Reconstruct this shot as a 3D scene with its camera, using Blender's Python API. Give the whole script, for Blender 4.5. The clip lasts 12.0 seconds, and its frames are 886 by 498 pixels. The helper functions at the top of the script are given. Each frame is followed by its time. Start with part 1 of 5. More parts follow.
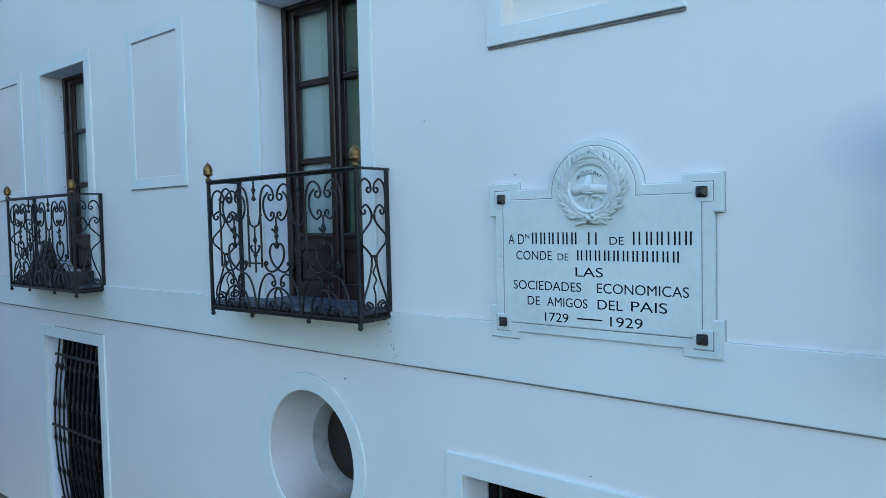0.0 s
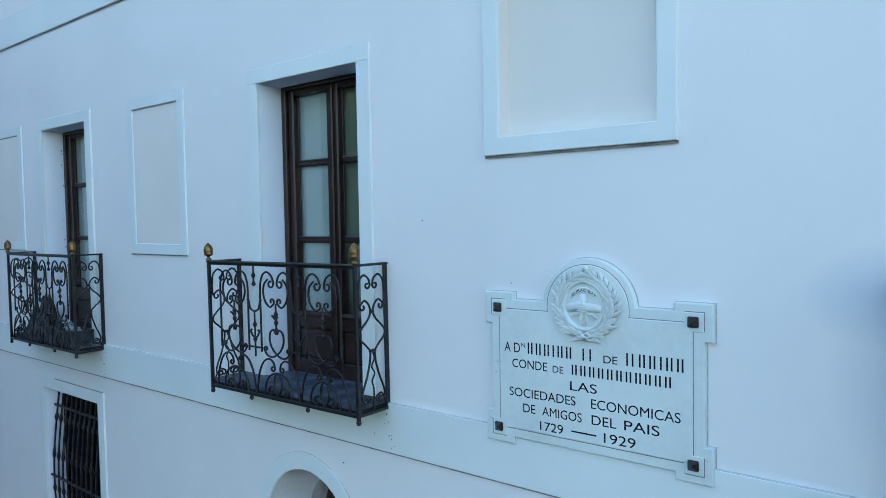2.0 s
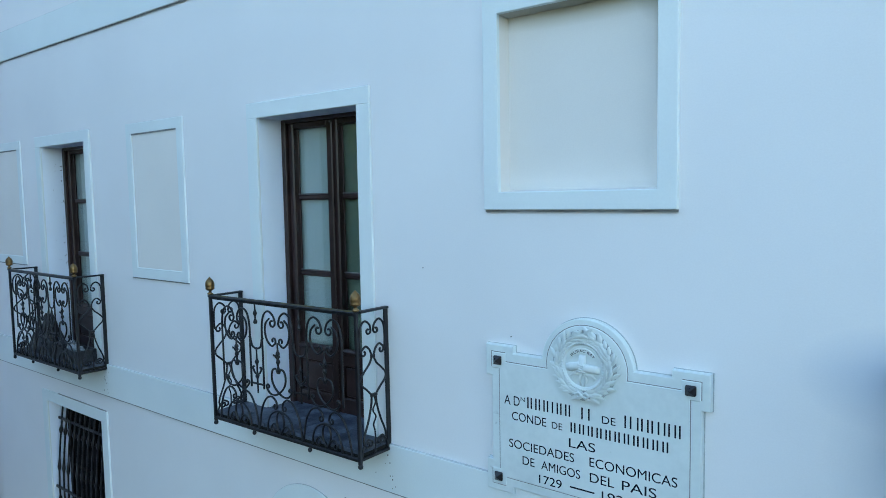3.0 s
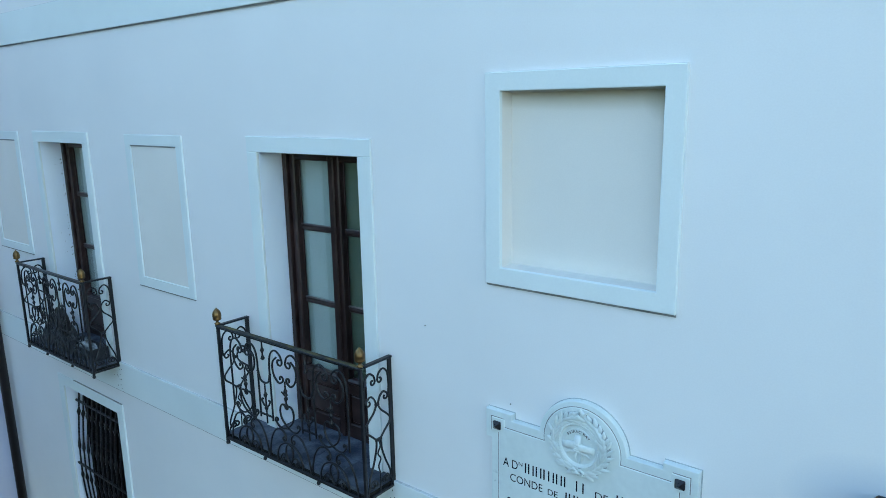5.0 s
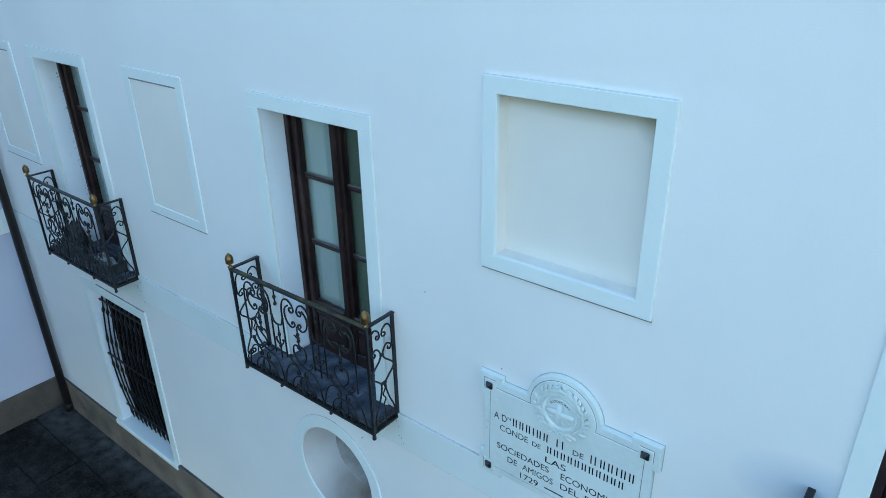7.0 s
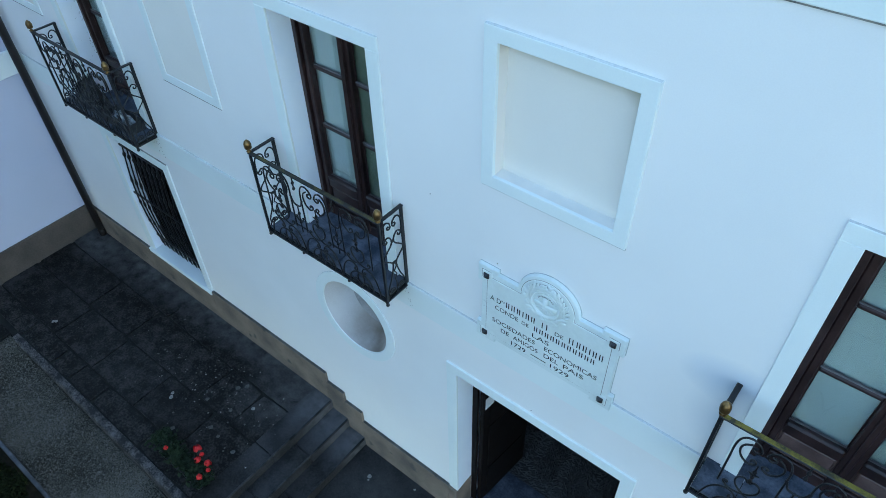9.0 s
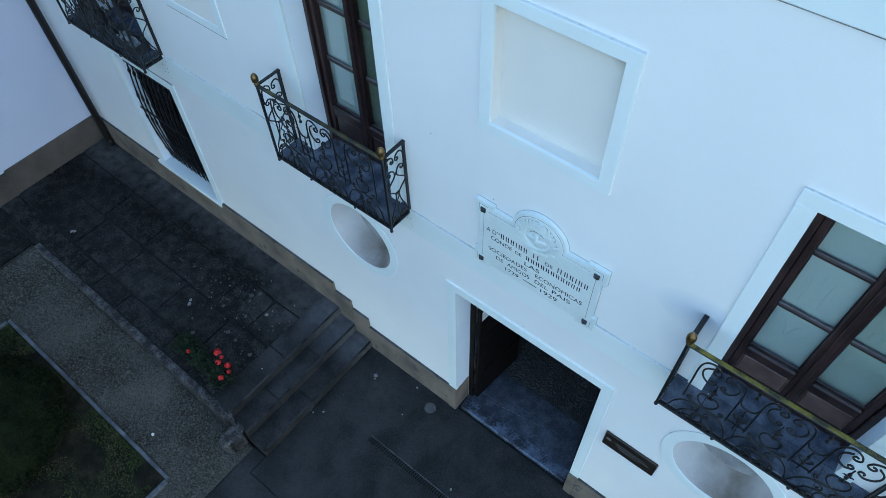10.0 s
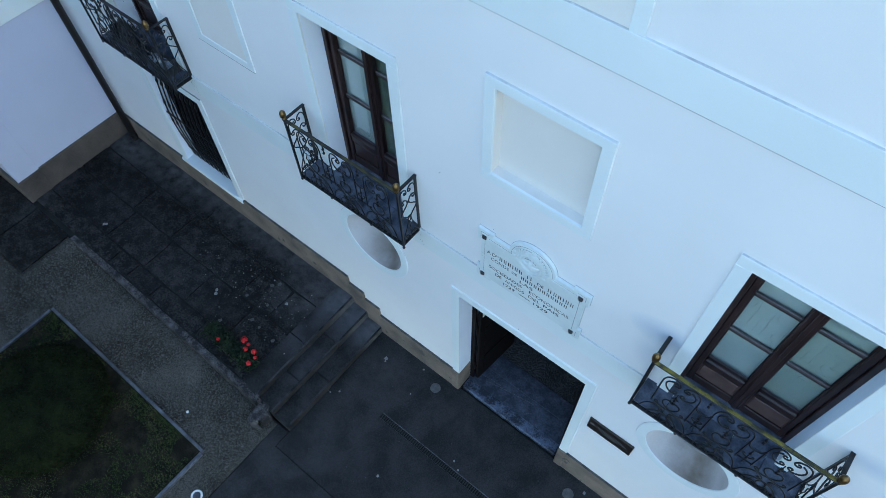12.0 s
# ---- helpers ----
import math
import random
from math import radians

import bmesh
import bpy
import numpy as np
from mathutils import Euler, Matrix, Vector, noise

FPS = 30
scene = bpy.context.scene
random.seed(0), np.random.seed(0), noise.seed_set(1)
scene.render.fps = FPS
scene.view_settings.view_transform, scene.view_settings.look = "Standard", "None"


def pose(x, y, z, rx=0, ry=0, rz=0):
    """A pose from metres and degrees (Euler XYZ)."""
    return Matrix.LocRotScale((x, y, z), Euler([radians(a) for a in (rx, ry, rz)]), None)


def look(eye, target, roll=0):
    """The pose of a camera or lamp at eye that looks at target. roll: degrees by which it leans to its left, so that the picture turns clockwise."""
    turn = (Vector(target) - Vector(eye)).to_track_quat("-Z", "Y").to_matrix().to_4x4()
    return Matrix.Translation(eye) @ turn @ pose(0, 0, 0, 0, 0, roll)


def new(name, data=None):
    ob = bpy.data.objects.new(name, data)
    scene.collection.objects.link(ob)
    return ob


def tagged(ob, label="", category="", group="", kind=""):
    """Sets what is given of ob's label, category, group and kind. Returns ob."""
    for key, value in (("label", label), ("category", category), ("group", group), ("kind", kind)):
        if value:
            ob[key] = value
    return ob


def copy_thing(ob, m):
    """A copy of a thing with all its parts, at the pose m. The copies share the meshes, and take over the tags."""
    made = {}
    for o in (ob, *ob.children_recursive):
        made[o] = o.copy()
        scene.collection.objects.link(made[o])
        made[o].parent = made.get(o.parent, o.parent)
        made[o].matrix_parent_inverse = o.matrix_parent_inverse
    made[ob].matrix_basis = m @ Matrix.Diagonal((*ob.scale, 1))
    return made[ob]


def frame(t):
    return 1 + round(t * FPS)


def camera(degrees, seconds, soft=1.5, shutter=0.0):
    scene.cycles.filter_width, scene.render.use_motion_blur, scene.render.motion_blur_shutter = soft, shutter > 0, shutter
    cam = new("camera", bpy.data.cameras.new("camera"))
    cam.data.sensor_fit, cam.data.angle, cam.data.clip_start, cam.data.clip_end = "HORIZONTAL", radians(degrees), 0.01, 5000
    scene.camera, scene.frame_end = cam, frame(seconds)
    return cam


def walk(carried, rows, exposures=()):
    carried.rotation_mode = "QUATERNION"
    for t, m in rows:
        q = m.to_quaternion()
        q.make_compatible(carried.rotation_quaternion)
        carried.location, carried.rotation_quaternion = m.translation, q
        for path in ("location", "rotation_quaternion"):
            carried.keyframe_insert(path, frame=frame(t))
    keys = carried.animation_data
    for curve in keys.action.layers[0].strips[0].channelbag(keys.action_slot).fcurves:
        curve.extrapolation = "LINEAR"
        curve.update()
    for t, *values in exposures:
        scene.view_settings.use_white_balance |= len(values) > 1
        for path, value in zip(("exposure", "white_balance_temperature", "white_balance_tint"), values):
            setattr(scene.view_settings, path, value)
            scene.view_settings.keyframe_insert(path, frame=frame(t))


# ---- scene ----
cam = camera(65.4, 12.0, soft=0.75)
PATH = [
    (0, (2.237, -3.43, 4.614), (0.993, -1.866, 4.526), -1.2),
    (0.5, (2.238, -3.453, 4.7), (0.999, -1.886, 4.616), -1.1),
    (1, (2.25, -3.45, 4.859), (1.01, -1.883, 4.778), -1.1),
    (1.5, (2.26, -3.457, 5.041), (1.021, -1.888, 4.959), -1.0),
    (2, (2.274, -3.462, 5.245), (1.037, -1.893, 5.159), -1.0),
    (2.5, (2.281, -3.462, 5.466), (1.044, -1.893, 5.362), -1.0),
    (3, (2.274, -3.457, 5.707), (1.039, -1.891, 5.554), -1.0),
    (5, (2.24, -3.377, 6.693), (1.018, -1.848, 6.281), -1.0),
    (5.5, (2.234, -3.325, 6.93), (1.016, -1.815, 6.444), -1.1),
    (6, (2.234, -3.353, 7.185), (1.038, -1.859, 6.607), -1.0),
    (6.5, (2.233, -3.322, 7.42), (1.059, -1.87, 6.704), -1.1),
    (7, (2.243, -3.315, 7.674), (1.106, -1.914, 6.811), -1.0),
    (9, (2.2, -3.243, 8.809), (1.283, -2.144, 7.411), -1.6),
    (9.5, (2.216, -3.225, 9.088), (1.366, -2.223, 7.58), -1.9),
    (10, (2.222, -3.23, 9.399), (1.452, -2.327, 7.789), -2.0),
    (10.5, (2.213, -3.222, 9.682), (1.497, -2.39, 8.01), -2.1),
    (11, (2.182, -3.225, 9.981), (1.481, -2.414, 8.292), -2.2),
    (11.5, (2.188, -3.255, 10.27), (1.486, -2.442, 8.583), -2.1),
    (12, (2.182, -3.257, 10.588), (1.483, -2.443, 8.9), -2.1),
]
walk(cam, [(t, look(eye, target, roll)) for t, eye, target, roll in PATH],
     [(0.0, 2.58, 6080, 8), (2.5, 2.65, 6190, 6), (5.5, 2.65, 6200, 2), (9.0, 2.71, 6150, 4), (12.0, 2.69, 6190, 9)])

# ---- light ----
world = bpy.data.worlds.new("sky")
scene.world = world
world.use_nodes = True
wn = world.node_tree.nodes
sky = wn.new("ShaderNodeTexSky")
sky.sky_type = "NISHITA"
sky.sun_disc = False
SUN_UP, SUN_ROUND = 16.0, 50.0
sky.sun_elevation, sky.sun_rotation = radians(SUN_UP), radians(SUN_ROUND)
wn["Background"].inputs["Strength"].default_value = 0.12
world.node_tree.links.new(sky.outputs["Color"], wn["Background"].inputs["Color"])
sun = new("sun", bpy.data.lights.new("sun", "SUN"))
sun.data.energy, sun.data.angle, sun.data.color = 2.0, radians(0.5), (1.0, 0.9, 0.78)
_e, _r = radians(SUN_UP), radians(SUN_ROUND)
sun.matrix_world = look((20 * math.sin(_r) * math.cos(_e), 20 * math.cos(_r) * math.cos(_e), 20 * math.sin(_e)), (0, 0, 0))


# ---- materials ----
def mat(name, a, b, rough=0.7, scale=3.0, fine=60.0, mix=(0.35, 0.7), bump=0.2, metal=0.0, depth=0.01, speck=None, obj_random=0.0, rough_var=0.1, spec=0.5, grain=0.35):
    """Two colours blended by broad and fine noise, with fine relief; speck adds scattered spots."""
    m = bpy.data.materials.new(name)
    m.use_nodes = True
    n, l = m.node_tree.nodes, m.node_tree.links
    p = n["Principled BSDF"]
    geo = n.new("ShaderNodeNewGeometry")
    big, small = n.new("ShaderNodeTexNoise"), n.new("ShaderNodeTexNoise")
    big.inputs["Scale"].default_value, big.inputs["Detail"].default_value = scale, 6
    small.inputs["Scale"].default_value, small.inputs["Detail"].default_value = fine, 4
    for t in (big, small):
        l.new(geo.outputs["Position"], t.inputs["Vector"])
    add = n.new("ShaderNodeMath")
    add.operation = "MULTIPLY_ADD"
    l.new(small.outputs["Fac"], add.inputs[0])
    add.inputs[1].default_value = grain
    l.new(big.outputs["Fac"], add.inputs[2])
    ramp = n.new("ShaderNodeMapRange")
    ramp.inputs["From Min"].default_value, ramp.inputs["From Max"].default_value = mix[0] + grain / 2, mix[1] + grain / 2
    l.new(add.outputs[0], ramp.inputs["Value"])
    col = n.new("ShaderNodeMix")
    col.data_type = "RGBA"
    col.inputs[6].default_value, col.inputs[7].default_value = (*a, 1), (*b, 1)
    l.new(ramp.outputs["Result"], col.inputs["Factor"])
    out = col.outputs[2]
    if speck:
        colour, sscale, limit = speck
        v = n.new("ShaderNodeTexNoise")
        v.inputs["Scale"].default_value, v.inputs["Detail"].default_value = sscale, 3
        l.new(geo.outputs["Position"], v.inputs["Vector"])
        step = n.new("ShaderNodeMapRange")
        step.inputs["From Min"].default_value, step.inputs["From Max"].default_value = limit, limit + 0.05
        l.new(v.outputs["Fac"], step.inputs["Value"])
        c2 = n.new("ShaderNodeMix")
        c2.data_type = "RGBA"
        l.new(step.outputs["Result"], c2.inputs["Factor"])
        l.new(out, c2.inputs[6])
        c2.inputs[7].default_value = (*colour, 1)
        out = c2.outputs[2]
    if obj_random:
        info, hsv, rng = n.new("ShaderNodeObjectInfo"), n.new("ShaderNodeHueSaturation"), n.new("ShaderNodeMapRange")
        l.new(info.outputs["Random"], rng.inputs["Value"])
        rng.inputs["To Min"].default_value, rng.inputs["To Max"].default_value = 1 - obj_random, 1 + obj_random
        l.new(rng.outputs["Result"], hsv.inputs["Value"])
        l.new(out, hsv.inputs["Color"])
        out = hsv.outputs["Color"]
    l.new(out, p.inputs["Base Color"])
    rr = n.new("ShaderNodeMapRange")
    rr.inputs["To Min"].default_value, rr.inputs["To Max"].default_value = max(rough - rough_var, 0.02), min(rough + rough_var, 1)
    l.new(big.outputs["Fac"], rr.inputs["Value"])
    l.new(rr.outputs["Result"], p.inputs["Roughness"])
    p.inputs["Metallic"].default_value = metal
    p.inputs["Specular IOR Level"].default_value = spec
    bp = n.new("ShaderNodeBump")
    bp.inputs["Strength"].default_value, bp.inputs["Distance"].default_value = bump, depth
    l.new(add.outputs[0], bp.inputs["Height"])
    l.new(bp.outputs["Normal"], p.inputs["Normal"])
    return m


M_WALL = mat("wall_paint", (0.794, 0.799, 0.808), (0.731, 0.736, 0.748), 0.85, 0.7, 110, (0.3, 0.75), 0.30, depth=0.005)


def soft_patch(material, spots, colour=(0.33, 0.37, 0.42), flat=False, ragged=0.0):
    """Soft patches of dirt, dust or painted shade: (x, z or y, half width, half height, strength)."""
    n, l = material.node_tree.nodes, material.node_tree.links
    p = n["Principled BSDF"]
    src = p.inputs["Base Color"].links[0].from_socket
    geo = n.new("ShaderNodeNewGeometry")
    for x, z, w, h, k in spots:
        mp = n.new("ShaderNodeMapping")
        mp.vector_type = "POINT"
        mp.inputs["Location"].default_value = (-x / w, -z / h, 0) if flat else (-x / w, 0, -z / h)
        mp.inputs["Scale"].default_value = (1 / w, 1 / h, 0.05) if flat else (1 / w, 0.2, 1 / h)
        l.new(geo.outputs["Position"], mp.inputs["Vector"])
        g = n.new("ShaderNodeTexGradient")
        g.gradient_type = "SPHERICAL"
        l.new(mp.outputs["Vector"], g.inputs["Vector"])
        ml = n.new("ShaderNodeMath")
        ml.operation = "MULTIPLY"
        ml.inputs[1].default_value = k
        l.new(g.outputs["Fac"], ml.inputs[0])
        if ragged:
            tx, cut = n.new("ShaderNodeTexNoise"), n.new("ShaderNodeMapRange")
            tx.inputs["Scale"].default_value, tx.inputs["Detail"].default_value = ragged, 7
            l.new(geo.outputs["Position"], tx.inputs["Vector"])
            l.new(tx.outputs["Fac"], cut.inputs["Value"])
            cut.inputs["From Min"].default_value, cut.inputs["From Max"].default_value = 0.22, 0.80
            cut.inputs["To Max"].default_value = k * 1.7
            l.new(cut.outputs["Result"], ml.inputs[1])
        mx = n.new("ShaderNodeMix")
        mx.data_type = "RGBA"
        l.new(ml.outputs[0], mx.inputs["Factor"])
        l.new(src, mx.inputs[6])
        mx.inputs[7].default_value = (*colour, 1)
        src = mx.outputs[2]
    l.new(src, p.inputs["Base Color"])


# Bluish shadow smears beside the right balcony, put into the wall colour.
soft_patch(M_WALL, ((2.02, 4.88, 0.42, 0.25, 0.75), (1.98, 4.5, 0.26, 0.4, 0.4), (3.85, 4.9, 0.3, 0.2, 0.5)), (0.36, 0.46, 0.60))
M_TRIM = mat("trim_paint", (0.735, 0.795, 0.80), (0.675, 0.735, 0.745), 0.8, 1.2, 90, (0.35, 0.8), 0.3, depth=0.004)
# Blue skylight on the white reveals is put into this paint.
M_REVEAL_SKYLIT = mat("reveal_skylit", (0.80, 0.875, 0.97), (0.74, 0.82, 0.94), 0.7, 1.2, 90, (0.35, 0.8), 0.25, depth=0.004)
# Wing wall's bluish shade is put into its own darker paint.
M_WING_SHADED = mat("wing_shaded_paint", (0.515, 0.545, 0.675), (0.46, 0.495, 0.62), 0.85, 0.7, 130, (0.3, 0.75), 0.5, depth=0.004)
M_PANEL = mat("panel_paint", (0.78, 0.765, 0.735), (0.72, 0.705, 0.675), 0.85, 0.9, 120, (0.3, 0.75), 0.3, depth=0.004)
M_NICHE = mat("niche_paint", (0.765, 0.742, 0.705), (0.70, 0.678, 0.645), 0.85, 0.9, 120, (0.3, 0.75), 0.3, depth=0.004)
# Olive staining, with shade along the top and right put into the colour.
soft_patch(M_NICHE, ((0.55, 6.79, 1.1, 0.15, 0.85), (0.99, 6.55, 0.10, 0.75, 0.8), (0.93, 6.73, 0.14, 0.16, 0.6)), (0.27, 0.26, 0.17))
soft_patch(M_NICHE, ((0.5, 5.715, 1.6, 0.07, 0.35),), (0.40, 0.46, 0.46), False, 5.0)
M_PLINTH = mat("plinth_paint", (0.205, 0.160, 0.126), (0.095, 0.079, 0.068), 0.85, 2.2, 40, (0.35, 0.7), 0.5, speck=((0.07, 0.065, 0.06), 5.0, 0.66))
# Darker copy of the plinth, the wing's shade put into its colour.
M_PLINTH_SHADED = mat("shaded_plinth", (0.105, 0.085, 0.072), (0.045, 0.038, 0.034), 0.85, 1.4, 40, (0.35, 0.7), 0.5)
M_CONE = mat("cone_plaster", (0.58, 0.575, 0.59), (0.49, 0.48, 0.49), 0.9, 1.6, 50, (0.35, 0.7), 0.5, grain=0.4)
# Brown dirt and the funnels' inner shading, both put into the plaster colour.
soft_patch(M_CONE, ((-1.62, 2.42, 0.75, 0.62, 0.95), (3.04, 2.42, 0.75, 0.62, 0.95)), (0.27, 0.235, 0.21), False, 2.5)
soft_patch(M_CONE, ((-1.70, 2.38, 0.42, 0.24, 0.7), (2.98, 2.38, 0.45, 0.26, 0.95)), (0.12, 0.095, 0.07), False, 3.0)
M_COLLAR = mat("collar_concrete", (0.37, 0.36, 0.36), (0.25, 0.24, 0.24), 0.95, 7, 60, (0.35, 0.7), 0.8)
M_SLAB = mat("terrace_stone", (0.0056, 0.0053, 0.0052), (0.043, 0.0395, 0.0375), 0.85, 7.5, 34, (0.40, 0.85), 1.0, speck=((0.075, 0.073, 0.073), 30.0, 0.72), obj_random=0.25, spec=0.15, grain=0.9)
soft_patch(M_SLAB, ((-5.2, -1.5, 2.2, 0.9, 0.2), (-7.4, -1.2, 1.2, 0.9, 0.15), (-8.25, -0.3, 0.9, 0.5, 1.0), (-6.9, -0.1, 1.6, 0.55, 0.95), (-5.1, -0.05, 1.6, 0.45, 0.9), (-3.6, -0.05, 1.3, 0.42, 0.8), (-8.5, -2.0, 0.25, 0.9, 0.5), (-2.85, -0.25, 0.5, 0.5, 0.8), (-3.25, -0.6, 0.7, 0.6, 0.6)), (0.080, 0.079, 0.080), True, 7.0)
M_JOINT = mat("joint_soil", (0.012, 0.012, 0.012), (0.025, 0.025, 0.022), 0.95, 5, 60, spec=0.12)
M_PAVE = mat("paving_stone", (0.0118, 0.0120, 0.0124), (0.044, 0.043, 0.0435), 0.75, 2.4, 60, (0.32, 0.82), 0.6, speck=((0.085, 0.085, 0.085), 19.0, 0.76), obj_random=0.06, spec=0.22, grain=0.75)
soft_patch(M_PAVE, ((-1.4, -0.5, 0.7, 0.6, 0.45), (0.1, -0.5, 1.1, 0.35, 0.35), (-1.7, -1.9, 0.5, 0.7, 0.25), (1.0, -1.7, 1.3, 0.5, 0.25), (2.4, -0.3, 0.9, 0.3, 0.3)), (0.06, 0.059, 0.058), True, 8.0)
M_KERB = mat("kerb_stone", (0.024, 0.0232, 0.0245), (0.120, 0.113, 0.113), 0.9, 6, 45, (0.4, 0.75), 0.8, obj_random=0.15, spec=0.15, grain=0.8)
M_EDGE = mat("bed_edging", (0.048, 0.052, 0.062), (0.140, 0.150, 0.172), 0.7, 5, 45, (0.4, 0.7), 0.5, obj_random=0.15)
M_GRAVEL = mat("gravel_bed", (0.026, 0.0235, 0.018), (0.150, 0.142, 0.120), 0.95, 1.3, 70, (0.33, 0.78), 1.0, depth=0.02, grain=1.4, spec=0.12)
M_PEBBLE = mat("pebble", (0.036, 0.034, 0.030), (0.155, 0.149, 0.136), 0.9, 30, 110, (0.34, 0.66), 0.3, spec=0.1, grain=0.6)
M_SOIL = mat("lawn_soil", (0.009, 0.009, 0.006), (0.030, 0.0245, 0.016), 0.95, 5, 40, (0.4, 0.7), 0.8, depth=0.02, spec=0.12)
M_GRASS = mat("grass", (0.020, 0.046, 0.010), (0.085, 0.088, 0.034), 0.8, 2.2, 30, (0.35, 0.68), 0.1, spec=0.12)
M_BUSH = mat("bush_leaf", (0.0075, 0.0105, 0.005), (0.018, 0.024, 0.009), 0.9, 4, 40, (0.35, 0.65), 0.1, spec=0.08)
M_GERA = mat("geranium_leaf", (0.006, 0.012, 0.006), (0.015, 0.025, 0.010), 0.6, 8, 60, (0.35, 0.65), 0.1, spec=0.12)
M_RED = mat("red_petal", (0.46, 0.007, 0.009), (0.6, 0.015, 0.018), 0.55, 20, 80, (0.35, 0.65), 0.1)
M_IRON = mat("wrought_iron", (0.005, 0.0058, 0.008), (0.018, 0.019, 0.023), 0.42, 14, 120, (0.42, 0.72), 0.4, depth=0.003, spec=0.42)
M_RAIL = mat("mossy_rail", (0.020, 0.020, 0.016), (0.085, 0.072, 0.02), 0.75, 9, 90, (0.46, 0.64), 0.6, depth=0.004)
M_MOSS = mat("thick_moss", (0.030, 0.028, 0.014), (0.18, 0.145, 0.02), 0.8, 9, 90, (0.40, 0.58), 0.6, depth=0.004)
# Serves dirt lines and the shadow strips painted under the ledges.
M_GRIME_SHADE = mat("grime_shade", (0.14, 0.145, 0.15), (0.34, 0.35, 0.36), 0.9, 3.0, 40, (0.35, 0.7), 0.3)
M_TREAD = mat("tread_stone", (0.012, 0.0118, 0.0121), (0.046, 0.0445, 0.0450), 0.85, 2.6, 40, (0.36, 0.8), 0.7, speck=((0.09, 0.088, 0.086), 15.0, 0.76), obj_random=0.2, spec=0.18, grain=0.45)
soft_patch(M_TREAD, ((-2.6, -0.15, 0.5, 0.5, 1.0), (-2.1, -0.15, 0.4, 0.45, 1.0)), (0.115, 0.115, 0.115), True, 9.0)
soft_patch(M_TREAD, ((-2.74, -0.30, 0.32, 0.62, 0.75), (-2.43, -0.35, 0.26, 0.55, 0.75), (-2.13, -0.30, 0.26, 0.5, 0.6), (-2.45, -1.45, 0.3, 0.5, 0.3), (-2.8, -1.1, 0.3, 0.4, 0.35)), (0.085, 0.088, 0.100), True, 3.0)
M_NOSE = mat("worn_nosing", (0.012, 0.0122, 0.013), (0.052, 0.052, 0.055), 0.9, 4, 45, (0.36, 0.7), 0.8, spec=0.15)
M_GRATE = mat("grate_iron", (0.008, 0.008, 0.008), (0.024, 0.023, 0.022), 0.7, 12, 80)
M_BRASS = mat("tarnished_brass", (0.23, 0.145, 0.055), (0.11, 0.07, 0.035), 0.34, 16, 80, (0.35, 0.7), 0.2, metal=0.85, depth=0.003)
M_SLATE = mat("balcony_slate", (0.030, 0.040, 0.060), (0.130, 0.153, 0.200), 0.60, 7, 60, (0.36, 0.74), 0.8, obj_random=0.2, spec=0.3)
M_WOOD = mat("dark_wood", (0.016, 0.0085, 0.0082), (0.043, 0.0235, 0.0225), 0.36, 5, 60, (0.35, 0.7), 0.3, depth=0.003, spec=0.42)
# Lighter brown than the other woodwork, for door 3's lower panels.
M_PALEWOOD = mat("paler_wood", (0.066, 0.040, 0.038), (0.128, 0.083, 0.077), 0.42, 7, 60, (0.35, 0.7), 0.4, depth=0.003, spec=0.4)
M_BEAD_GLINT = mat("bead_glint", (0.15, 0.14, 0.145), (0.08, 0.068, 0.07), 0.35, 9, 60, (0.35, 0.7), 0.3)
M_DOOR = mat("door_wood", (0.004, 0.0028, 0.0028), (0.0095, 0.0062, 0.0058), 0.65, 4, 60, (0.35, 0.7), 0.3, spec=0.12)
M_CURTAIN = mat("pale_blind", (0.47, 0.575, 0.60), (0.40, 0.49, 0.515), 0.9, 0.8, 200, (0.3, 0.75), 0.15)
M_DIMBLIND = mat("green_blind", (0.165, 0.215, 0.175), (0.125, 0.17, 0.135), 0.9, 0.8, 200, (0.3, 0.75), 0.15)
M_GREYBLIND = mat("grey_blind", (0.39, 0.485, 0.475), (0.33, 0.415, 0.40), 0.9, 0.8, 200, (0.3, 0.75), 0.15)
M_MARBLE = mat("plaque_marble", (0.685, 0.755, 0.755), (0.575, 0.645, 0.65), 0.55, 2.2, 28, (0.42, 0.8), 0.12, speck=((0.40, 0.45, 0.46), 9.0, 0.72), depth=0.003)
M_MARBLE_SHADE = mat("marble_shade", (0.36, 0.41, 0.42), (0.50, 0.56, 0.57), 0.7, 20, 60, (0.4, 0.75), 0.2, depth=0.003)
M_INK = mat("letter_paint", (0.006, 0.008, 0.014), (0.014, 0.017, 0.026), 0.85, 30, 90, spec=0.15)
M_BOLT = mat("black_bolt", (0.010, 0.010, 0.012), (0.03, 0.03, 0.034), 0.3, 30, 90, metal=0.3)
M_VOID = mat("dark_backing", (0.004, 0.004, 0.0045), (0.008, 0.007, 0.007), 0.9, 4, 40, spec=0.1)
M_PIPE = mat("brown_pipe", (0.010, 0.008, 0.008), (0.02, 0.015, 0.015), 0.5, 4, 40)
M_SIGN = mat("sign_metal", (0.02, 0.014, 0.011), (0.035, 0.024, 0.018), 0.35, 8, 60, metal=0.3)
M_THRESH = mat("worn_sill", (0.016, 0.020, 0.031), (0.125, 0.16, 0.23), 0.55, 6.5, 40, (0.40, 0.68), 0.6, grain=0.6)
# Dimness of the passage is put into this dark plaster colour.
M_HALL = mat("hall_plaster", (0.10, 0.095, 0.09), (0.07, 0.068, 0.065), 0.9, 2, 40)
